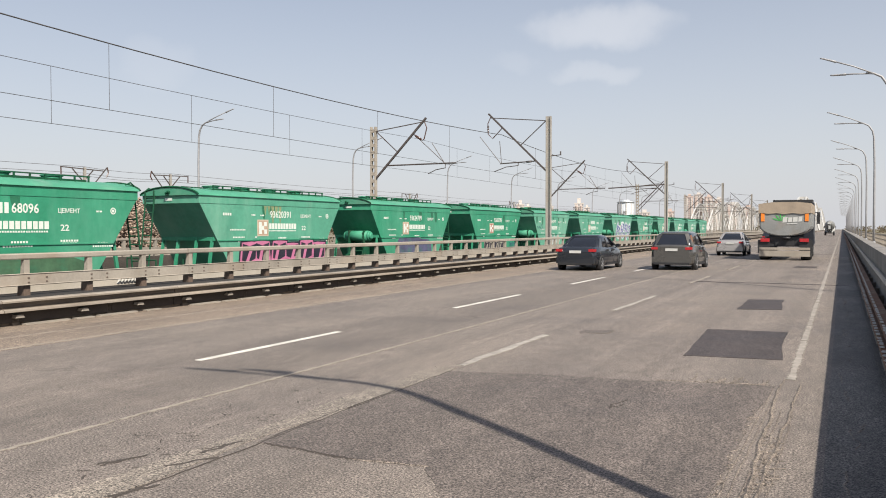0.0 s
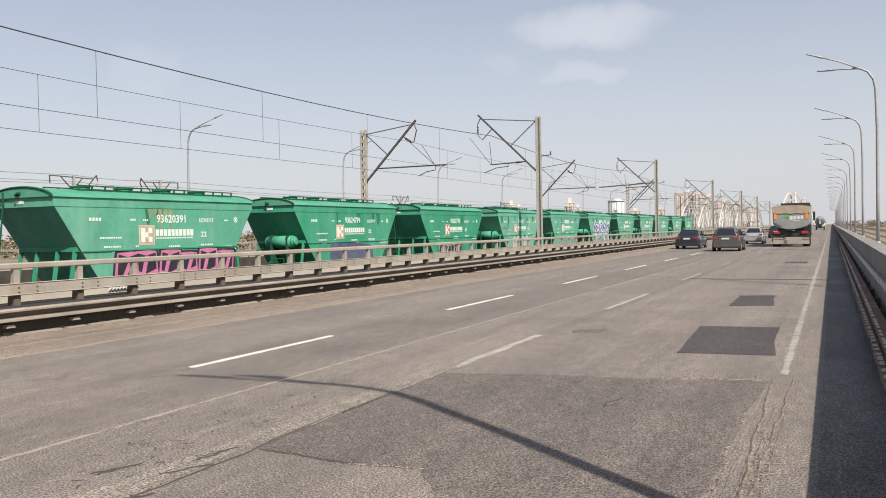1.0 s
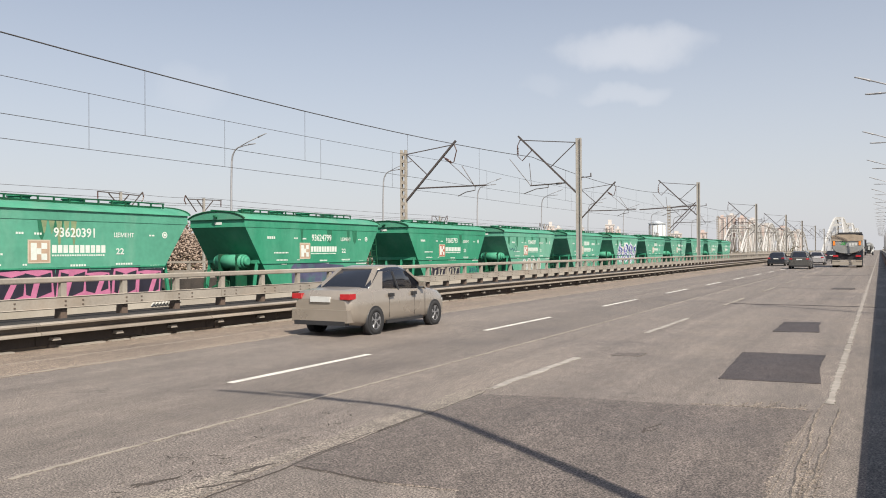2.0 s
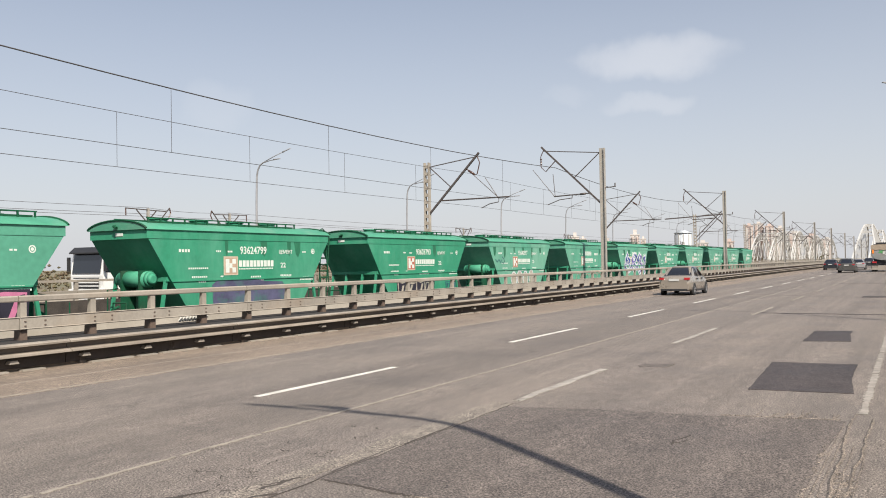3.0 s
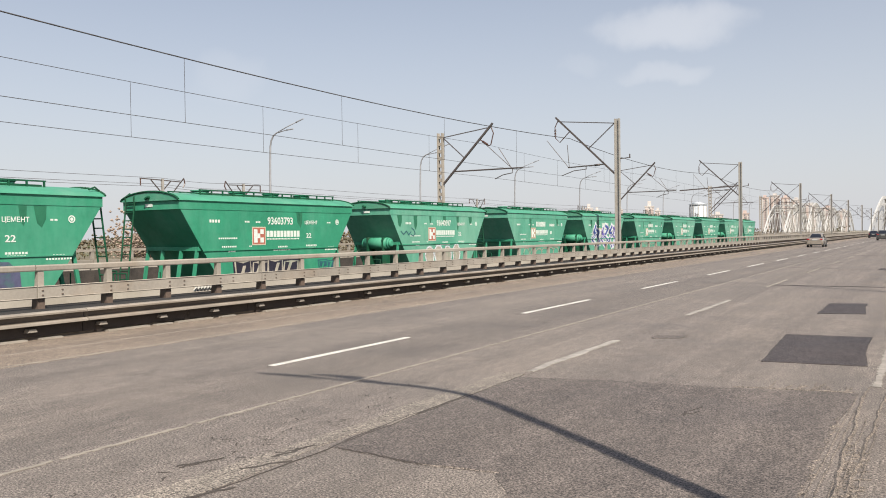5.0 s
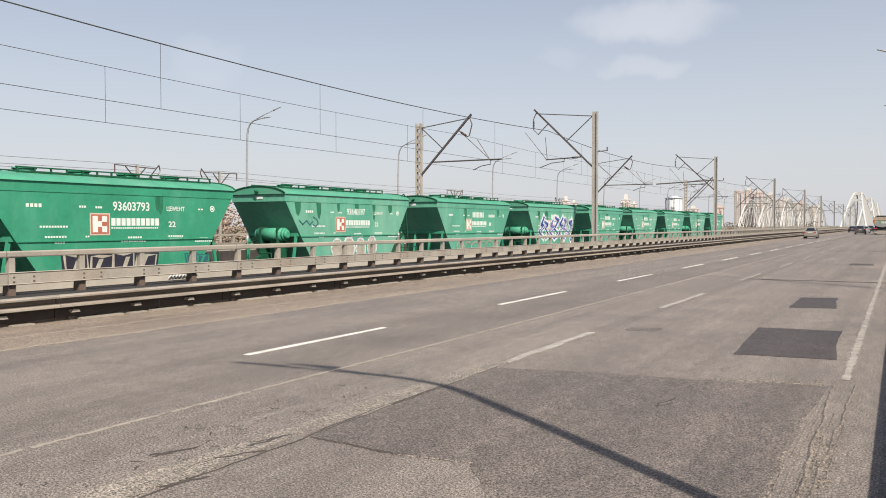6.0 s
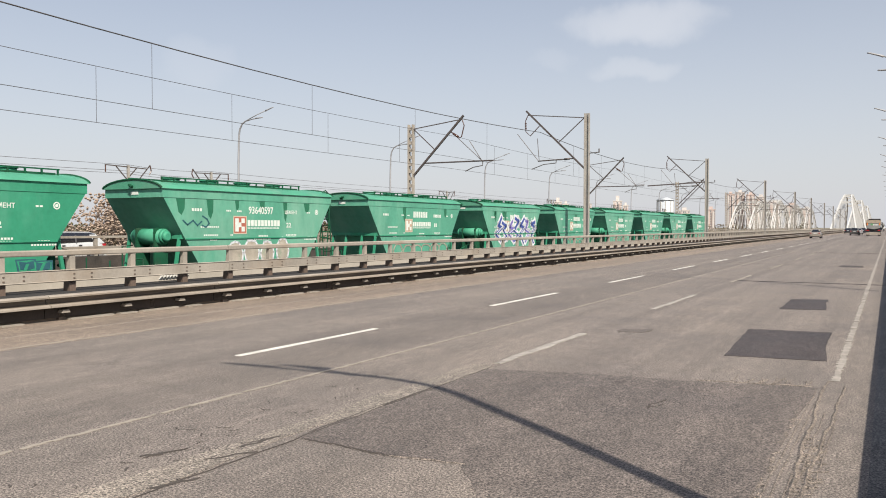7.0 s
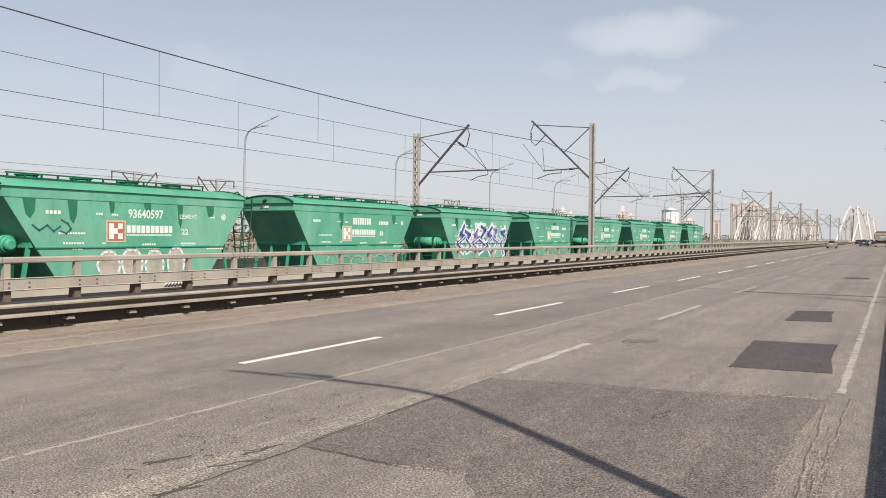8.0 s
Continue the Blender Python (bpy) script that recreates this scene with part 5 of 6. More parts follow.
def belt(seed, a0, a1, d0, d1, h0, h1, n, count):
    rnd = random.Random(seed)
    out = []
    for i in range(n):
        a, d = radians(rnd.uniform(a0, a1)), rnd.uniform(d0, d1)
        out.append((math.sin(a) * d, math.cos(a) * d, rnd.uniform(h0, h1), count))
    return out


far_wood("far_wood", belt(1, -80, -28, 170, 260, 3.5, 6.0, 170, 26), "brown leafless scrub and young trees behind the far road", 2)
BRUSH = mat("pale_bare_twigs", (0.25, 0.19, 0.15), 0.95, var=0.4, scale=0.3, fine=3.0, island=0.35)
far_wood("far_wood", belt(11, -50.5, -45.5, 175, 215, 7.5, 11.5, 26, 420), "tall pale bare brush beyond the far road", 12, -2.4, BRUSH, 0.4)
far_wood("far_wood", belt(3, -40, -4, 650, 900, 5, 8, 200, 24), "distant brown wood along the horizon", 4)
far_wood("far_wood", belt(5, 0.2, 40, 800, 1200, 4, 7, 420, 30), "hazy distant wood beyond the footway", 6)


def tower(x, y, w, d, h, material, label, cols, floors, turn=0.0, top=0.0):
    t = thing("apartment_tower", label, "building", "distant towers", pose(x, y, -2.4, 0, 0, turn))
    bm = bmesh.new()
    box(bm, -w / 2, w / 2, -d / 2, d / 2, 0, h)
    part("wall", bm, material, t)
    bm = bmesh.new()
    box(bm, -w / 2 - 0.4, w / 2 + 0.4, -d / 2 - 0.4, d / 2 + 0.4, h, h + 1.2)
    box(bm, -w * 0.2, w * 0.2, -d * 0.2, d * 0.2, h + 1.2, h + 1.2 + 3 + top)
    part("roof", bm, material, t)
    for side in (-1, 1):
        bm = bmesh.new()
        box(bm, side * w * 0.27 - w * 0.09, side * w * 0.27 + w * 0.09, -d / 2 - 1.2, -d / 2, 2, h - 2)
        part("balcony_bay", bm, TOWER_WHITE if material is TOWER_PINK else TOWER_PINK, t)
    bm = bmesh.new()
    cw, fh = w / cols, h / floors
    box(bm, -cw * 0.28, cw * 0.28, -0.25, 0.1, -fh * 0.27, fh * 0.27)
    win = mesh_of("window", bm, WINDOW_FAR)
    for i in range(cols):
        if abs(abs(-w / 2 + cw * (i + 0.5)) - w * 0.27) < w * 0.09 + cw * 0.2:
            continue
        for j in range(floors):
            part("window", win, None, t).location = (-w / 2 + cw * (i + 0.5), -d / 2, fh * (j + 0.5))
    return t


def tower_at(az, el, deg_wide, dist, *a, **k):
    r = radians(az)
    return tower(math.sin(r) * dist, math.cos(r) * dist, dist * radians(deg_wide), 18, dist * math.tan(radians(el)) + 3.0, *a, turn=-az, **k)


tower_at(-9.35, 2.2, 0.5, 1150, TOWER_PINK, "pink-brown apartment tower far beyond the railway", 4, 16)
tower_at(-8.75, 2.3, 0.6, 1180, TOWER_WHITE, "pale high-rise apartment tower in the distance", 5, 16)
tower_at(-8.1, 2.15, 0.55, 1160, TOWER_PINK, "pinkish apartment tower among high-rises", 5, 15)
tower_at(-7.45, 2.0, 0.6, 1240, TOWER_WHITE, "pale apartment tower behind white arches", 5, 15)
tower_at(-6.6, 1.65, 0.8, 1300, TOWER_WHITE, "lower pale apartment block behind white arches", 6, 12)
tower_at(-5.6, 1.45, 0.7, 1350, TOWER_PINK, "pinkish apartment block near the horizon", 6, 11)
tower_at(-4.7, 1.2, 0.6, 1400, TOWER_WHITE, "pale distant apartment block", 5, 10)
tower_at(-20.85, 1.75, 0.55, 1000, TOWER_WHITE, "white apartment tower above the train", 5, 12, top=2)
tower_at(-20.3, 1.6, 0.4, 1010, TOWER_WHITE, "white apartment tower beside another", 4, 11)
tower_at(-18.7, 1.6, 0.35, 1050, TOWER_WHITE, "slim white tower above the train", 4, 11)
tower_at(-16.75, 1.8, 0.6, 1000, TOWER_WHITE, "white stepped apartment tower above the train", 5, 12, top=3)
tower_at(-16.2, 1.5, 0.35, 1010, TOWER_WHITE, "pale lower wing of a tower", 4, 10)
tower_at(-24.3, 1.45, 1.3, 900, TOWER_PINK, "low brown building just above the wagons", 8, 8)
tower_at(-12.3, 1.15, 0.7, 1000, TOWER_WHITE, "low pale building near the track's end", 6, 7)
tower_at(-10.6, 1.2, 0.6, 1000, TOWER_PINK, "small pinkish block near the horizon", 5, 8)


def silo():
    a = radians(-13.56)
    s = thing("round_tower", "round pale tower with a shallow domed cap", "tower", "", pose(math.sin(a) * 850, math.cos(a) * 850, -2.4))
    bm = bmesh.new()
    tube(bm, [(0, 0, 0), (0, 0, 31)], 8.2, 20)
    part("shaft", bm, SILO_METAL, s)
    for i in range(10):
        bm = bmesh.new()
        q = 2 * math.pi * i / 10
        box(bm, -0.6, 0.6, -0.35, 0.35, 2, 30)
        ob = part("rib", bm, WHITE_STEEL, s)
        ob.matrix_basis = pose(8.3 * math.cos(q), 8.3 * math.sin(q), 0, 0, 0, math.degrees(q) + 90)
    bm = bmesh.new()
    tube(bm, [(0, 0, 31), (0, 0, 31.8)], 9.0, 20)
    tube(bm, [(0, 0, 31.8), (0, 0, 34.2)], 8.2, 20, 2.0)
    part("cap", bm, SILO_METAL, s)


silo()


def lattice_arch(x, y0, y1, rise, label):
    """A white steel arch span: two trussed ribs, hangers, cross braces and a deck."""
    t = thing("arch_bridge", label, "bridge", "white arch spans", pose(x, 0, 0))
    n = 14
    for sx in (-5, 5):
        bm = bmesh.new()
        outer = [(sx, y0 + (y1 - y0) * i / n, 1 + rise * 4 * (i / n) * (1 - i / n)) for i in range(n + 1)]
        inner = [(sx, y0 + (y1 - y0) * (0.04 + 0.92 * i / n), 0 + (rise - 3.2) * 4 * (i / n) * (1 - i / n)) for i in range(n + 1)]
        for a, b in ((outer, 0.55), (inner, 0.4)):
            for p, q in zip(a, a[1:]):
                beam(bm, p, q, b, b)
        for i in range(n):
            beam(bm, outer[i], inner[i + 1], 0.3, 0.3)
            beam(bm, inner[i], outer[i], 0.3, 0.3)
        part("rib", bm, WHITE_STEEL, t)
        for i in range(2, n, 2):
            bm = bmesh.new()
            beam(bm, inner[i], (sx, inner[i][1], 0), 0.2, 0.2)
            part("hanger", bm, WHITE_STEEL, t)
            for turn in (-2, 2):
                bm = bmesh.new()
                beam(bm, inner[i], (sx, inner[max(0, min(n, i + turn))][1], 0), 0.22, 0.22)
                part("hanger", bm, WHITE_STEEL, t)
    for i in range(2, n - 1, 2):
        bm = bmesh.new()
        y, z = y0 + (y1 - y0) * i / n, 1 + rise * 4 * (i / n) * (1 - i / n)
        beam(bm, (-5, y, z), (5, y, z), 0.35, 0.35)
        part("cross_brace", bm, WHITE_STEEL, t)
    bm = bmesh.new()
    box(bm, -5.5, 5.5, y0, y1, -2.4, 0.2)
    part("deck", bm, CONCRETE, t)


for a, b, r in ((452, 541, 15.5), (541, 640, 19), (640, 765, 18.5), (765, 905, 19)):
    lattice_arch(-70, a, b, r, "white steel trussed arch span of a railway bridge")


def portal_arch(y0, y1, rise, label):
    """Two white arch ribs that lean towards each other over the tracks, tied by cross beams."""
    t = thing("leaning_arch_bridge", label, "bridge", "leaning arch spans")
    n = 16
    ribs = []
    for base, top in ((-33.0, -28.5), (-18.0, -24.3)):
        pts = []
        for i in range(n + 1):
            k = 4 * (i / n) * (1 - i / n)
            pts.append((base + (top - base) * k, y0 + (y1 - y0) * i / n, -1 + (rise + 1) * k))
        ribs.append(pts)
        bm = bmesh.new()
        for p, q in zip(pts, pts[1:]):
            beam(bm, p, q, 0.95, 1.15)
        part("rib", bm, WHITE_STEEL, t)
        for i in range(2, n - 1):
            bm = bmesh.new()
            beam(bm, pts[i], (base, pts[i][1], 0), 0.4, 0.4)
            part("hanger", bm, WHITE_STEEL, t)
    for i in range(4, n - 3, 2):
        bm = bmesh.new()
        beam(bm, ribs[0][i], ribs[1][i], 1.0, 1.2)
        part("cross_brace", bm, WHITE_STEEL, t)


portal_arch(570, 775, 25.5, "white leaning arch span above the railway")
portal_arch(800, 1010, 28, "second white leaning arch span above the railway")
portal_arch(1030, 1240, 28, "third white leaning arch span above the railway")


# ---- vehicles ----
TYRE = mat("black_rubber", (0.02, 0.02, 0.021), 0.85, var=0.2, scale=8)
RIM = mat("silver_alloy", (0.42, 0.42, 0.43), 0.35, 0.8, var=0.1)
GLASS = mat("tinted_car_glass", (0.012, 0.014, 0.02), 0.06, var=0.1, spec=0.9)
TRIM = mat("black_plastic_trim", (0.022, 0.022, 0.024), 0.55, var=0.15)
LAMP_RED = mat("red_tail_lens", (0.38, 0.02, 0.025), 0.2, var=0.1)
LAMP_ORANGE = mat("orange_lens", (0.75, 0.22, 0.03), 0.35, var=0.1)
PLATE = mat("blank_white_plate", (0.50, 0.50, 0.48), 0.5, var=0.05)


def paint(name, c):
    return mat(name, c, 0.3, 0.35, var=0.06, scale=1.5, fine=6, coat=0.6, spec=0.5)


def wheel(parent, x, y, r, w=0.2):
    s = 1 if x > 0 else -1
    wh = new("wheel")
    wh.parent, wh.location = parent, (x, y, r)
    bm = bmesh.new()
    prof = [(0.62, -0.5), (0.94, -0.5), (1.0, -0.34), (1.0, 0.34), (0.94, 0.5), (0.62, 0.5)]
    seg = 26
    rings = [[bm.verts.new((w * b, a * r * math.cos(2 * math.pi * j / seg), a * r * math.sin(2 * math.pi * j / seg))) for a, b in prof] for j in range(seg)]
    for j in range(seg):
        for i in range(len(prof)):
            bm.faces.new((rings[j][i], rings[j][(i + 1) % len(prof)], rings[(j + 1) % seg][(i + 1) % len(prof)], rings[(j + 1) % seg][i])).smooth = True
    part("tyre", bm, TYRE, wh)
    bm = bmesh.new()
    tube(bm, [(s * w * 0.18, 0, 0), (s * w * 0.24, 0, 0)], r * 0.63, 20)
    part("wheel_well_disc", bm, TRIM, wh)
    bm = bmesh.new()
    for i in range(5):
        a = 2 * math.pi * i / 5 + 0.3
        beam(bm, (s * w * 0.36, 0, 0), (s * w * 0.4, r * 0.6 * math.cos(a), r * 0.6 * math.sin(a)), r * 0.16, 0.03)
        for da in (-0.2, 0.2):
            beam(bm, (s * w * 0.35, r * 0.2 * math.cos(a), r * 0.2 * math.sin(a)), (s * w * 0.4, r * 0.62 * math.cos(a + da), r * 0.62 * math.sin(a + da)), r * 0.09, 0.03)
    tube(bm, [(s * w * 0.3, 0, 0), (s * w * 0.46, 0, 0)], r * 0.14, 12)
    for j in range(24):
        a, b = 2 * math.pi * j / 24, 2 * math.pi * (j + 1) / 24
        beam(bm, (s * w * 0.42, r * 0.61 * math.cos(a), r * 0.61 * math.sin(a)), (s * w * 0.42, r * 0.61 * math.cos(b), r * 0.61 * math.sin(b)), r * 0.07, r * 0.07)
    part("rim", bm, RIM, wh)
    return wh


def loft(bm, sections, cap=True):
    """Closed rings of equal count joined along a body."""
    rings = [[bm.verts.new(c) for c in s] for s in sections]
    n = len(rings[0])
    for a, b in zip(rings, rings[1:]):
        for i in range(n):
            bm.faces.new((a[i], a[(i + 1) % n], b[(i + 1) % n], b[i])).smooth = True
    if cap:
        bm.faces.new(rings[0][::-1])
        bm.faces.new(rings[-1])


def spline(keys, y):
    for (a, va), (b, vb) in zip(keys, keys[1:]):
        if a <= y <= b:
            k = (y - a) / (b - a)
            k = k * k * (3 - 2 * k) * 0.5 + k * 0.5
            return va + (vb - va) * k
    return keys[0][1] if y < keys[0][0] else keys[-1][1]


def car(name, label, L, W, H, paint_mat, shape):
    """A passenger car heading +y; origin on the road under its middle. shape: sedan or hatch."""
    c = thing(name, label, "car", "cars on the bridge")
    h = L / 2
    sedan = shape == "sedan"
    belt_z = H * (0.645 if sedan else 0.64)
    top = [(-h, belt_z * 0.82), (-h + 0.1, belt_z * 1.0), (-h + 0.9, belt_z * 1.06), (0, belt_z * 1.02), (h * 0.42, belt_z * 1.0), (h - 0.45, belt_z * 0.88), (h - 0.1, belt_z * 0.74), (h, belt_z * 0.6)]
    if not sedan:
        top[0], top[1] = (-h, belt_z * 0.94), (-h + 0.1, belt_z * 1.03)
    low = [(-h, 0.42), (-h + 0.12, 0.27), (-h + 0.5, 0.2), (0, 0.19), (h - 0.5, 0.2), (h - 0.12, 0.24), (h, 0.34)]
    wid = [(-h, W * 0.40), (-h + 0.12, W * 0.465), (-h + 0.6, W * 0.495), (0, W * 0.5), (h - 0.8, W * 0.49), (h - 0.25, W * 0.44), (h, W * 0.33)]
    secs = []
    for i in range(31):
        y = -h + L * i / 30
        t, b, w = spline(top, y), spline(low, y), spline(wid, y)
        half = [(w * 0.86, b), (w * 0.97, b + 0.08), (w, b + (t - b) * 0.35), (w * 0.995, b + (t - b) * 0.6), (w * 0.955, b + (t - b) * 0.88), (w * 0.86, t), (w * 0.45, t + 0.025)]
        secs.append([(x, y, z) for x, z in half] + [(-x, y, z) for x, z in half[::-1]])
    bm = bmesh.new()
    loft(bm, secs)
    body = part("body", bm, paint_mat, c)
    # greenhouse
    if sedan:
        ys = [(-h + 0.72, belt_z * 1.03, 0.42), (-h + 1.35, H - 0.06, 0.35), (-h + 1.75, H - 0.005, 0.34), (0.1, H, 0.34), (0.35, H - 0.05, 0.345), (h - 1.12, belt_z * 0.99, 0.425)]
    else:
        ys = [(-h + 0.12, belt_z * 1.04, 0.42), (-h + 0.5, H - 0.1, 0.36), (-h + 0.85, H - 0.015, 0.35), (0.1, H, 0.345), (0.4, H - 0.06, 0.35), (h - 1.0, belt_z * 1.0, 0.425)]
    glass_secs, zb = [], belt_z * 0.98
    for y, z, k in ys:
        wb = W * 0.445
        glass_secs.append([(wb, y, zb), (W * k + (wb - W * k) * 0.1, y, z - 0.06 * (z > belt_z * 1.2)), (W * k * 0.8, y, z), (-W * k * 0.8, y, z), (-(W * k + (wb - W * k) * 0.1), y, z - 0.06 * (z > belt_z * 1.2)), (-wb, y, zb)])
    bm = bmesh.new()
    loft(bm, glass_secs)
    part("glasshouse", bm, GLASS, c, "dark tinted windows")
    # roof skin and pillars over the glass
    bm = bmesh.new()
    r = [[(s[1][0] + 0.012, s[1][1], s[1][2] - 0.03), (s[2][0], s[2][1], s[2][2] + 0.016), (s[3][0], s[3][1], s[3][2] + 0.016), (s[4][0] - 0.012, s[4][1], s[4][2] - 0.03), (s[3][0] * 0.9, s[3][1], s[3][2] - 0.03), (s[2][0] * 0.9, s[2][1], s[2][2] - 0.03)] for s in glass_secs[1:5]]
    loft(bm, r)
    part("roof", bm, paint_mat, c)
    for s in (-1, 1):
        i1, i4 = (1, 4) if s > 0 else (4, 1)
        a0, a1 = Vector(glass_secs[0][0 if s > 0 else 5]), Vector(glass_secs[1][i1])
        f0, f1 = Vector(glass_secs[5][0 if s > 0 else 5]), Vector(glass_secs[4][i1])
        out = Vector((s * 0.008, 0, 0))
        bm = bmesh.new()
        beam(bm, f0 + out, f1 + out, 0.035, 0.05)
        part("pillar", bm, paint_mat, c)
        bm = bmesh.new()
        prism(bm, [(a0.y - 0.04, zb), (a0.y + (0.5 if sedan else 0.5), zb), (a1.y + (0.1 if sedan else 0.42), a1.z + 0.01), (a1.y - 0.02, a1.z + 0.01)], "x", -0.012, 0.012)
        ob = part("pillar", bm, paint_mat, c)
        ob.matrix_basis = pose(s * W * 0.4385, 0, 0)
        for v in ob.data.vertices:
            v.co.x += -s * (v.co.z - zb) / max(0.1, a1.z - zb) * (W * 0.445 - abs(a1.x)) + s * 0.012
        bm = bmesh.new()
        tip = Vector(glass_secs[1][2 if s > 0 else 3])
        beam(bm, a0 + Vector((-s * 0.07, -0.01, 0)), tip + Vector((s * 0.02, -0.012, 0.0)), 0.17 if not sedan else 0.12, 0.03)
        part("rear_pillar", bm, paint_mat, c)
        bm = bmesh.new()
        yb = (a0.y + f0.y) / 2 - 0.02
        beam(bm, Vector((s * (W * 0.445 + 0.004), yb, zb)), Vector((s * (abs(a1.x) + 0.006), yb - 0.05, a1.z)), 0.075, 0.03)
        part("pillar", bm, TRIM, c)
        bm = bmesh.new()
        box(bm, min(s * W * 0.47, s * W * 0.55), max(s * W * 0.47, s * W * 0.55), h - 1.5, h - 1.4, belt_z * 1.02, belt_z * 1.02 + 0.12)
        part("wing_mirror", bm, paint_mat, c, bevel=0.03)
        for yy in (0.35, -0.62):
            bm = bmesh.new()
            box(bm, s * W * 0.487 - 0.02, s * W * 0.487 + 0.03 * s + 0.02 * (s > 0), yy - 0.12, yy + 0.06, belt_z * 0.84, belt_z * 0.84 + 0.07)
            part("door_handle", bm, TRIM, c, bevel=0.01)
        for yy in (-0.72 if sedan else -0.75, 0.36, h - 1.28):
            bm = bmesh.new()
            box(bm, s * W * 0.496 - 0.003, s * W * 0.496 + 0.003, yy - 0.003, yy + 0.003, 0.32, belt_z * 0.9)
            part("door_gap", bm, TRIM, c)
        bm = bmesh.new()
        box(bm, min(s * W * 0.47, s * W * 0.502), max(s * W * 0.47, s * W * 0.502), -0.82, h - 1.4, 0.2, 0.27)
        part("sill", bm, TRIM, c, bevel=0.01)
        bm = bmesh.new()
        zt = belt_z * 0.83
        box(bm, min(s * W * 0.31, s * W * 0.455), max(s * W * 0.31, s * W * 0.455), -h - 0.012, -h + 0.22, zt + 0.01, zt + 0.12)
        part("tail_light", bm, LAMP_RED, c, bevel=0.03)
        bm = bmesh.new()
        box(bm, min(s * W * 0.2, s * W * 0.36), max(s * W * 0.2, s * W * 0.36), h - 0.3, h - 0.03, belt_z * 0.53, belt_z * 0.53 + 0.11)
        part("headlight", bm, PLATE, c, bevel=0.03)
        for yw in (-h + 0.85, h - 0.82):
            rw = (0.29 if L < 4.3 else 0.32) if sedan else 0.335
            bm = bmesh.new()
            tube(bm, [(s * W * 0.40, yw, rw), (s * (W * 0.5 + 0.003), yw, rw)], rw * 1.1, 26)
            part("wheel_arch", bm, TRIM, c)
            wheel(c, s * (W * 0.5 - 0.085), yw, rw)
    bm = bmesh.new()
    box(bm, -W * 0.44, W * 0.44, -h - 0.05, -h + 0.25, 0.30, 0.56)
    part("rear_bumper", bm, paint_mat, c, bevel=0.05)
    bm = bmesh.new()
    box(bm, -W * 0.40, W * 0.40, -h - 0.055, -h + 0.1, 0.24, 0.33)
    part("bumper_valance", bm, TRIM, c, bevel=0.02)
    bm = bmesh.new()
    box(bm, -0.25, 0.25, -h - 0.03, -h + 0.02, H * 0.50, H * 0.50 + 0.11)
    part("number_plate", bm, PLATE, c, "blank white number plate")
    bm = bmesh.new()
    box(bm, -W * 0.35, W * 0.35, h - 0.2, h + 0.03, 0.28, 0.48)
    part("front_bumper", bm, paint_mat, c, bevel=0.06)
    return c


SEDAN_DARK = car("sedan", "dark blue-grey sedan driving away", 4.8, 1.85, 1.47, paint("dark_blue_grey_paint", (0.022, 0.026, 0.034)), "sedan")
SUV_GREY = car("suv", "grey compact suv driving away", 4.4, 1.84, 1.62, paint("warm_grey_paint", (0.085, 0.082, 0.077)), "hatch")
SILVER = car("sedan", "silver saloon ahead of a suv", 4.45, 1.78, 1.5, paint("silver_paint", (0.36, 0.345, 0.345)), "sedan")
DARK_FAR = car("suv", "dark estate car farther along the bridge", 4.5, 1.85, 1.58, paint("black_blue_paint", (0.03, 0.032, 0.04)), "hatch")
CHAMPAGNE = car("sedan", "champagne-beige sedan with alloy wheels", 4.24, 1.61, 1.43, paint("champagne_metallic_paint", (0.30, 0.262, 0.22)), "sedan")

TARP = mat("tan_canvas_tarp", (0.31, 0.25, 0.19), 0.9, var=0.2, scale=2, fine=30)
TIPPER_GREY = mat("dusty_grey_tipper_steel", (0.24, 0.245, 0.24), 0.6, 0.2, var=0.2, scale=1.5, fine=15, tint=(0.25, 0.19, 0.13), stain=0.5)
CAB_WHITE = mat("white_cab_paint", (0.72, 0.72, 0.70), 0.35, var=0.06, scale=1)
CAB_DARK = mat("dark_cab_paint", (0.022, 0.025, 0.035), 0.35, var=0.1, scale=1)
SIGN_GREEN = mat("green_sign_paint", (0.06, 0.38, 0.08), 0.5, var=0.1)
DRUM_GREEN = mat("dark_green_drum_paint", (0.02, 0.13, 0.10), 0.4, var=0.12)


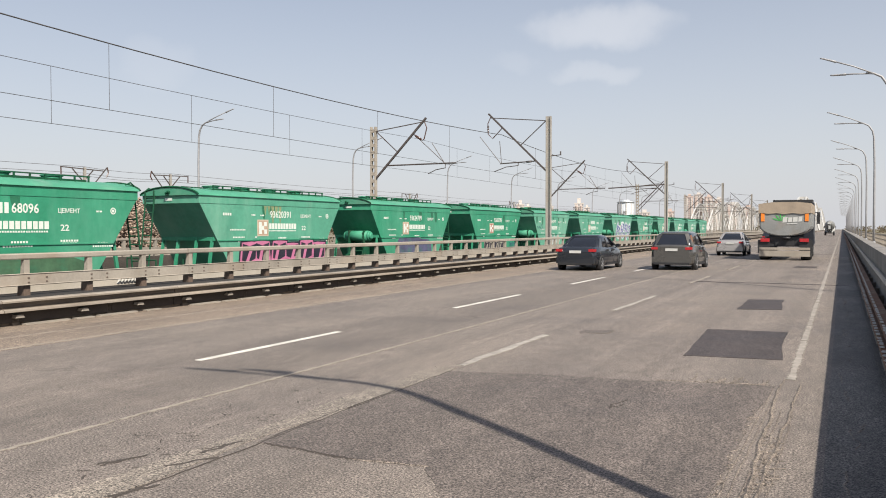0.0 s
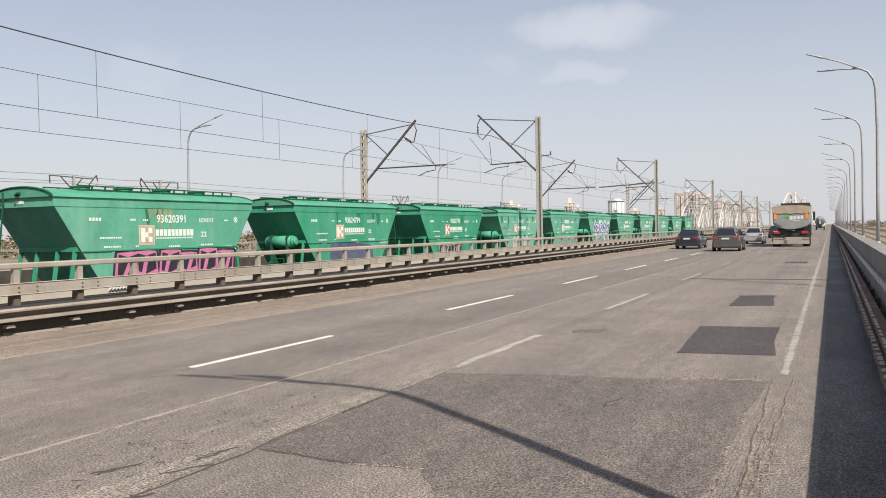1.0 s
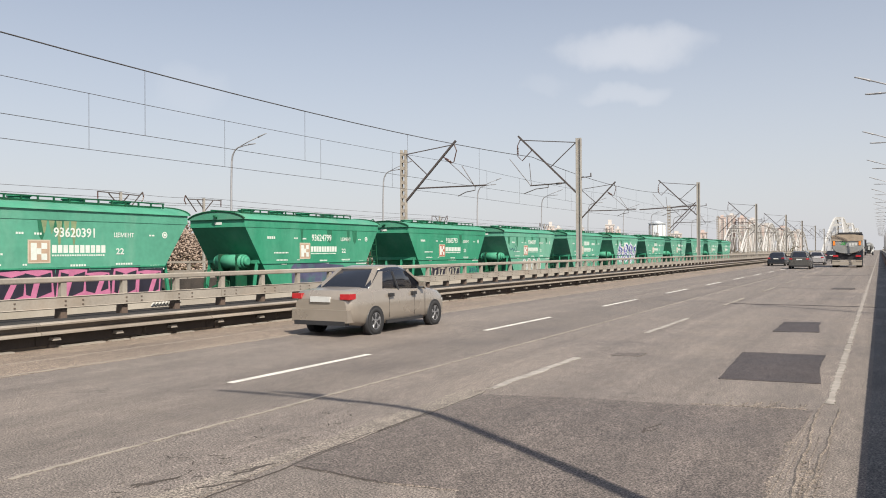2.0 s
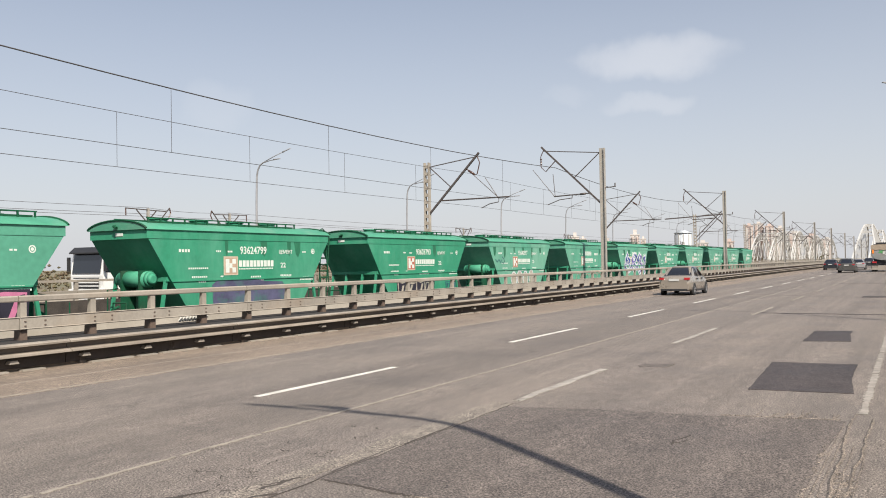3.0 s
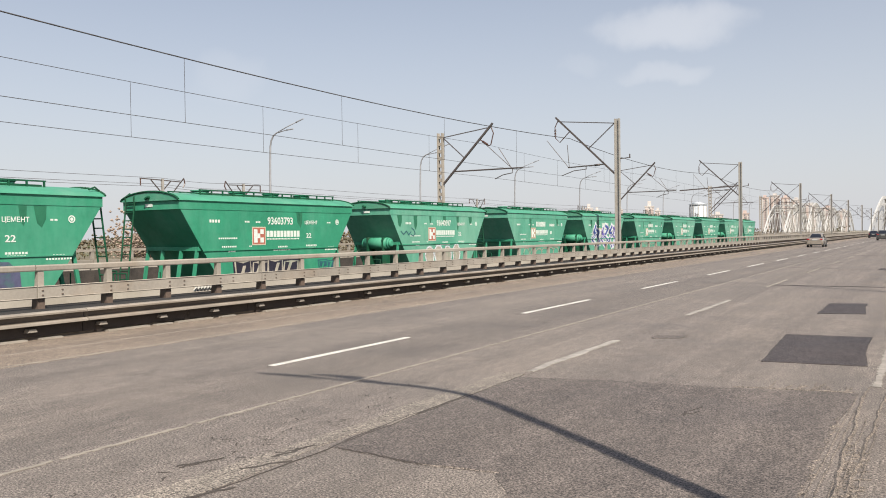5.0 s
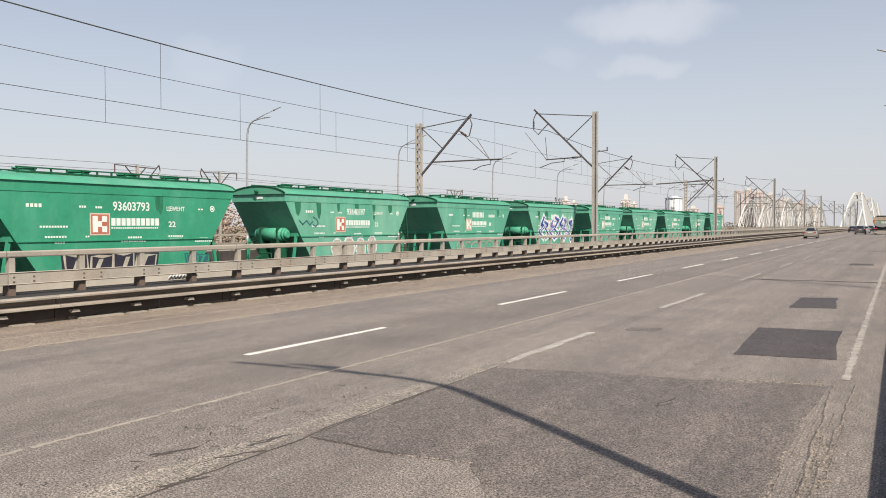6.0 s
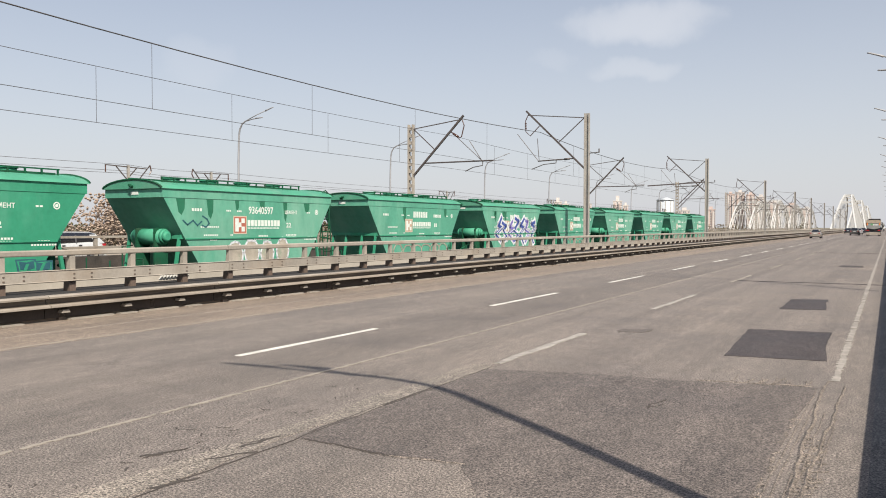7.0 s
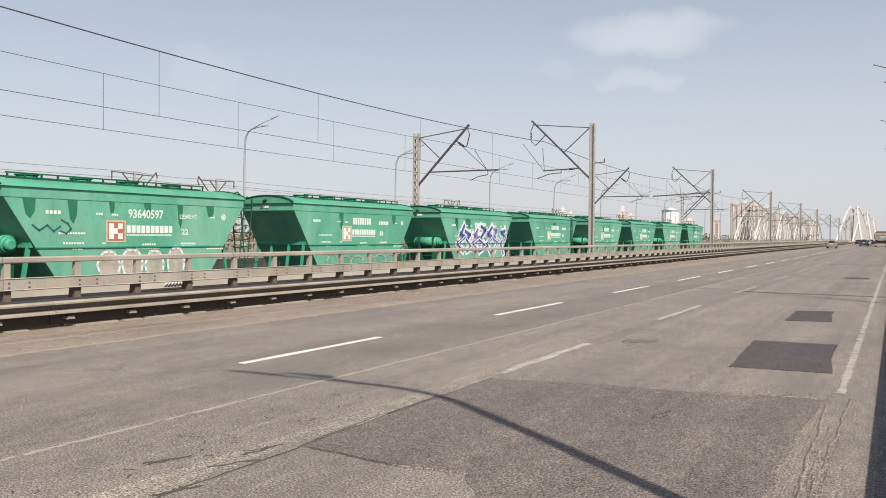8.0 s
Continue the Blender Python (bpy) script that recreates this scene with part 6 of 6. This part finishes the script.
def tipper():
    t = thing("tipper_truck", "dusty grey tipper truck with a tan tarp", "truck", "trucks on the bridge")
    bm = bmesh.new()
    prism(bm, [(1.24 * math.cos(a), 1.75 + 0.52 * math.sin(a)) for a in [math.pi + math.pi * i / 12 for i in range(13)]] + [(1.26, 2.75), (-1.26, 2.75)], "y", -3.9, 1.7)
    part("tipper_body", bm, TIPPER_GREY, t, bevel=0.03)
    bm = bmesh.new()
    prism(bm, [(1.18 * math.cos(a), 1.78 + 0.5 * math.sin(a)) for a in [math.pi + math.pi * i / 12 for i in range(13)]] + [(1.18, 2.45), (-1.18, 2.45)], "y", -4.0, -3.91)
    gate = part("tailgate", bm, TIPPER_GREY, t, bevel=0.02)
    bm = bmesh.new()
    for i, (x0, x1, z0, z1) in enumerate(((-0.1, 0.12, 1.93, 2.22), (0.16, 0.36, 1.95, 2.20), (0.40, 0.62, 1.96, 2.22), (0.66, 0.84, 1.97, 2.24), (0.1, 0.6, 1.84, 1.90))):
        prism(bm, [(x0, z0), (x1, z0 + 0.02), (x1 + 0.02, z1), (x0 + 0.02, z1 - 0.01)], "y", -4.016, -4.004)
    part("sign_panel", bm, PLATE, gate, "unreadable white lettering as plain bars")
    bm = bmesh.new()
    for i in range(5):
        a = radians(20 + 35 * i)
        prism(bm, [(-0.2, 2.02), (-0.2 + 0.42 * math.cos(a - 0.16) * 0.6, 2.02 + 0.4 * math.sin(a - 0.16) * 0.6), (-0.2 + 0.42 * math.cos(a), 2.02 + 0.4 * math.sin(a)), (-0.2 + 0.42 * math.cos(a + 0.16) * 0.6, 2.02 + 0.4 * math.sin(a + 0.16) * 0.6)], "y", -4.014, -4.004 + 0.001 * i)
    part("sign_leaf", bm, SIGN_GREEN, gate, "green leaf-shaped sign")
    for s in (-1, 1):
        bm = bmesh.new()
        box(bm, s * 1.07 - 0.09, s * 1.07 + 0.09, -4.03, -3.92, 2.0, 2.42)
        part("marker_lamp", bm, LAMP_ORANGE, t, "orange marker panel", 0.01)
        bm = bmesh.new()
        box(bm, s * 0.95 - 0.22, s * 0.95 + 0.22, -3.95, -3.8, 0.95, 1.12)
        part("tail_light", bm, LAMP_RED, t, bevel=0.02)
        for y in (-3.1, -1.75, 3.2):
            wheel(t, s * 1.02, y, 0.52, 0.34 if y > 0 else 0.5)
        bm = bmesh.new()
        box(bm, s * 1.02 - 0.3, s * 1.02 + 0.3, -3.86, -3.83, 0.35, 1.05)
        part("mud_flap", bm, TRIM, t)
    bm = bmesh.new()
    prism(bm, [(-1.27, 2.40), (-1.1, 2.44), (-0.8, 2.38), (-0.4, 2.42), (0.0, 2.36), (0.4, 2.42), (0.8, 2.36), (1.27, 2.42), (1.29, 2.9), (0.6, 2.98), (-0.6, 2.98), (-1.29, 2.9)], "y", -4.05, 1.75)
    part("tarp", bm, TARP, t, "crumpled tan canvas tarp", 0.03)
    bm = bmesh.new()
    box(bm, -0.45, 0.45, -3.8, 4.3, 0.75, 1.05)
    box(bm, -0.9, 0.9, -3.75, -3.6, 0.7, 1.2)
    part("chassis", bm, TRIM, t)
    bm = bmesh.new()
    box(bm, -1.24, 1.24, -4.08, -3.96, 0.2, 0.5)
    box(bm, -1.24, 1.24, -4.04, -3.98, 0.54, 0.66)
    part("underrun_bar", bm, RAIL_PAINT, t, "dusty beige underrun plank", 0.02)
    bm = bmesh.new()
    box(bm, -1.22, 1.22, 2.1, 4.5, 0.7, 3.1)
    part("cab", bm, CAB_DARK, t, "dark blue-black truck cab", 0.12)
    bm = bmesh.new()
    box(bm, -1.0, 1.15, 2.0, 4.2, 3.1, 3.28)
    part("roof_rack", bm, TRIM, t, "black cab-top deflector", 0.04)
    for s in (-1, 1):
        bm = bmesh.new()
        box(bm, s * 1.42 - 0.09, s * 1.42 + 0.09, 4.2, 4.3, 1.9, 2.6)
        box(bm, min(s * 1.2, s * 1.42), max(s * 1.2, s * 1.42), 4.23, 4.27, 2.55, 2.6)
        part("wing_mirror", bm, TRIM, t)
    bm = bmesh.new()
    tube(bm, [(0.1, -4.02, 1.1), (0.1, -4.02, 1.2)], 0.2, 8)
    part("tow_eye", bm, TRIM, t)
    return t


def mixer(name, label, stripes, drum=None):
    """Concrete mixer truck heading +y."""
    t = thing(name, label, "truck", "trucks on the bridge")
    bm = bmesh.new()
    prism(bm, [(2.95, 0.75), (4.3, 0.75), (4.38, 1.6), (4.2, 2.9), (3.0, 2.95)], "x", -1.2, 1.2)
    cab = part("cab", bm, CAB_WHITE, t, bevel=0.08)
    for s in (-1, 1):
        bm = bmesh.new()
        prism(bm, [(3.3, 1.75), (4.22, 1.75), (4.1, 2.6), (3.35, 2.6)], "x", s * 1.205 - 0.01, s * 1.205 + 0.01)
        part("side_window", bm, GLASS, cab)
        bm = bmesh.new()
        box(bm, s * 1.38 - 0.08, s * 1.38 + 0.08, 4.3, 4.4, 1.8, 2.5)
        part("wing_mirror", bm, TRIM, cab)
        for y in (-3.3, -1.95, 1.1, 3.2):
            wheel(t, s * 1.02, y, 0.52, 0.34)
        bm = bmesh.new()
        box(bm, s * 1.1 - 0.12, s * 1.1 + 0.12, -0.9, 2.1, 0.55, 1.0)
        part("side_tank", bm, TIPPER_GREY, t, bevel=0.03)
    bm = bmesh.new()
    prism(bm, [(4.39, 1.7), (4.41, 1.7), (4.26, 2.7), (4.24, 2.7)], "x", -1.05, 1.05)
    part("windscreen", bm, GLASS, cab)
    bm = bmesh.new()
    box(bm, -0.95, 0.95, 4.385, 4.41, 0.98, 1.5)
    part("grille", bm, TRIM, cab, "black cab grille", 0.01)
    for z in (1.1, 1.26, 1.42):
        bm = bmesh.new()
        box(bm, -0.95, 0.95, 4.40, 4.44, z - 0.025, z + 0.025)
        part("grille_slat", bm, CAB_WHITE, cab)
    bm = bmesh.new()
    prism(bm, [(4.22, 2.72), (4.5, 2.66), (4.5, 2.72), (4.2, 2.98)], "x", -1.15, 1.15)
    part("sun_visor", bm, TRIM, cab, "black sun visor")
    for s in (-1, 1):
        bm = bmesh.new()
        box(bm, s * 0.9 - 0.22, s * 0.9 + 0.22, 4.46, 4.53, 0.6, 0.84)
        part("headlight", bm, GLASS, cab, bevel=0.02)
    bm = bmesh.new()
    box(bm, -1.2, 1.2, 4.3, 4.5, 0.45, 0.95)
    part("front_bumper", bm, CAB_WHITE, t, bevel=0.05)
    bm = bmesh.new()
    box(bm, -0.45, 0.45, -4.2, 4.2, 0.8, 1.1)
    for y in (1.7, -3.4):
        beam(bm, (-0.5, y, 1.1), (-0.4, y, 2.0), 0.15, 0.15)
        beam(bm, (0.5, y, 1.1), (0.4, y, 2.0), 0.15, 0.15)
    part("chassis", bm, TRIM, t)
    # tilted drum in bands
    rim = [(2.5, 2.35, 0.6), (2.1, 2.4, 0.98), (1.1, 2.5, 1.22), (0.0, 2.6, 1.27), (-1.1, 2.72, 1.17), (-2.2, 2.88, 0.92), (-3.2, 3.0, 0.62), (-3.7, 3.06, 0.5)]
    axis = [tuple(spline([(-p[0], p[c]) for p in rim], -2.5 + 6.2 * i / 16) if c else 2.5 - 6.2 * i / 16 for c in range(3)) for i in range(17)]
    for i, ((ya, za, ra), (yb, zb2, rb)) in enumerate(zip(axis, axis[1:])):
        bm = bmesh.new()
        tube(bm, [(0, ya, za), (0, yb, zb2)], ra, 22, rb)
        part("drum_band", bm, (DRUM_GREEN if i in stripes else drum or CAB_WHITE), t)
    bm = bmesh.new()
    beam(bm, (0, -3.6, 3.5), (0, -4.2, 2.9), 0.9, 0.1)
    beam(bm, (0, -4.1, 2.6), (0, -4.6, 1.6), 0.5, 0.12)
    beam(bm, (-0.6, -3.6, 1.1), (-0.6, -3.7, 3.4), 0.1, 0.1)
    beam(bm, (0.6, -3.6, 1.1), (0.6, -3.7, 3.4), 0.1, 0.1)
    part("chute", bm, TIPPER_GREY, t)
    bm = bmesh.new()
    for i in range(34):
        rnd = random.Random(i)
        x, y, z = rnd.uniform(-1.1, 1.1), rnd.uniform(1.9, 2.85), rnd.uniform(1.1, 2.2)
        q = rnd.uniform(0.05, 0.13)
        box(bm, x - q, x + q, y - q, y + q, z - q, z + q)
    part("pump_gear", bm, TIPPER_GREY, t, "dusty hydraulic gear behind the cab")
    return t


TIPPER = tipper()
TIPPER.scale = (1.05, 1.05, 1.08)
MIXER_AHEAD = mixer("mixer_truck", "dusty white concrete mixer far ahead on the bridge", (), TIPPER_GREY)
MIXER_FAR = mixer("mixer_truck", "white concrete mixer with a green-striped drum on the opposite road", (4, 5, 8, 9, 12))
VAN_FAR = car("suv", "white estate car on the opposite carriageway", 4.5, 1.8, 1.6, paint("white_car_paint", (0.62, 0.62, 0.60)), "hatch")


def cruise(x, y_at, speed, z=0.0, heading=0.0):
    """Rows of a steady drive along the road: y_at is the middle's place at the start."""
    return [(t * 0.5, pose(x, y_at + speed * t * 0.5, z, 0, 0, heading)) for t in range(-2, 19)]


def motions():
    for k, turned, w in WAGONS:
        rows = []
        for i in range(-2, 19):
            t = i * 0.5
            y = FIRST_Y + PITCH * k - SPEED * t
            rows.append((t, pose(TRACK(y), y, RAIL_Z, 0, 0, LEAN + (180 if turned else 0))))
        walk(w, rows)
        if k > 4:
            continue
        spin = (1 if turned else -1) * -math.degrees(SPEED / 0.475)
        for bogie in [o for o in w.children if o.name.startswith("bogie")]:
            for ws in [o for o in bogie.children if o.name.startswith("wheelset")]:
                y = ws.location.y
                walk(ws, [(0.1 * i, pose(0, y, 0.475, spin * 0.1 * i, 0, 0)) for i in range(0, 81)])
    walk(SEDAN_DARK, cruise(-10.0, 35.1, 31.0))
    walk(SUV_GREY, cruise(-6.45, 37.0, 22.4))
    walk(SILVER, cruise(-6.5, 57.3, 23.5))
    walk(DARK_FAR, cruise(-6.6, 92.0, 24.0))
    walk(TIPPER, cruise(-2.85, 52.5, 19.9))
    walk(MIXER_AHEAD, cruise(-2.9, 235.0, 20.0))
    ahead = [(-1.0, -64.7), (0.0, -38.0), (1.0, -11.0), (1.7, 7.75), (2.4, 26.1), (3.2, 47.5), (3.5, 55.2), (4.5, 80.5), (5.8, 111.5), (7.0, 139.7), (8.0, 163.0), (9.0, 186.0)]
    walk(CHAMPAGNE, [(t, pose(-10.25 + 0.02 * min(t + 1, 9), y, 0)) for t, y in ahead])
    walk(MIXER_FAR, cruise(-34.6, 29.5 + 17 * 3.0, -17.0, -0.15, 180))
    walk(VAN_FAR, cruise(-37.5, 26.8 + 18 * 7.0, -18.0, -0.15, 180))


motions()
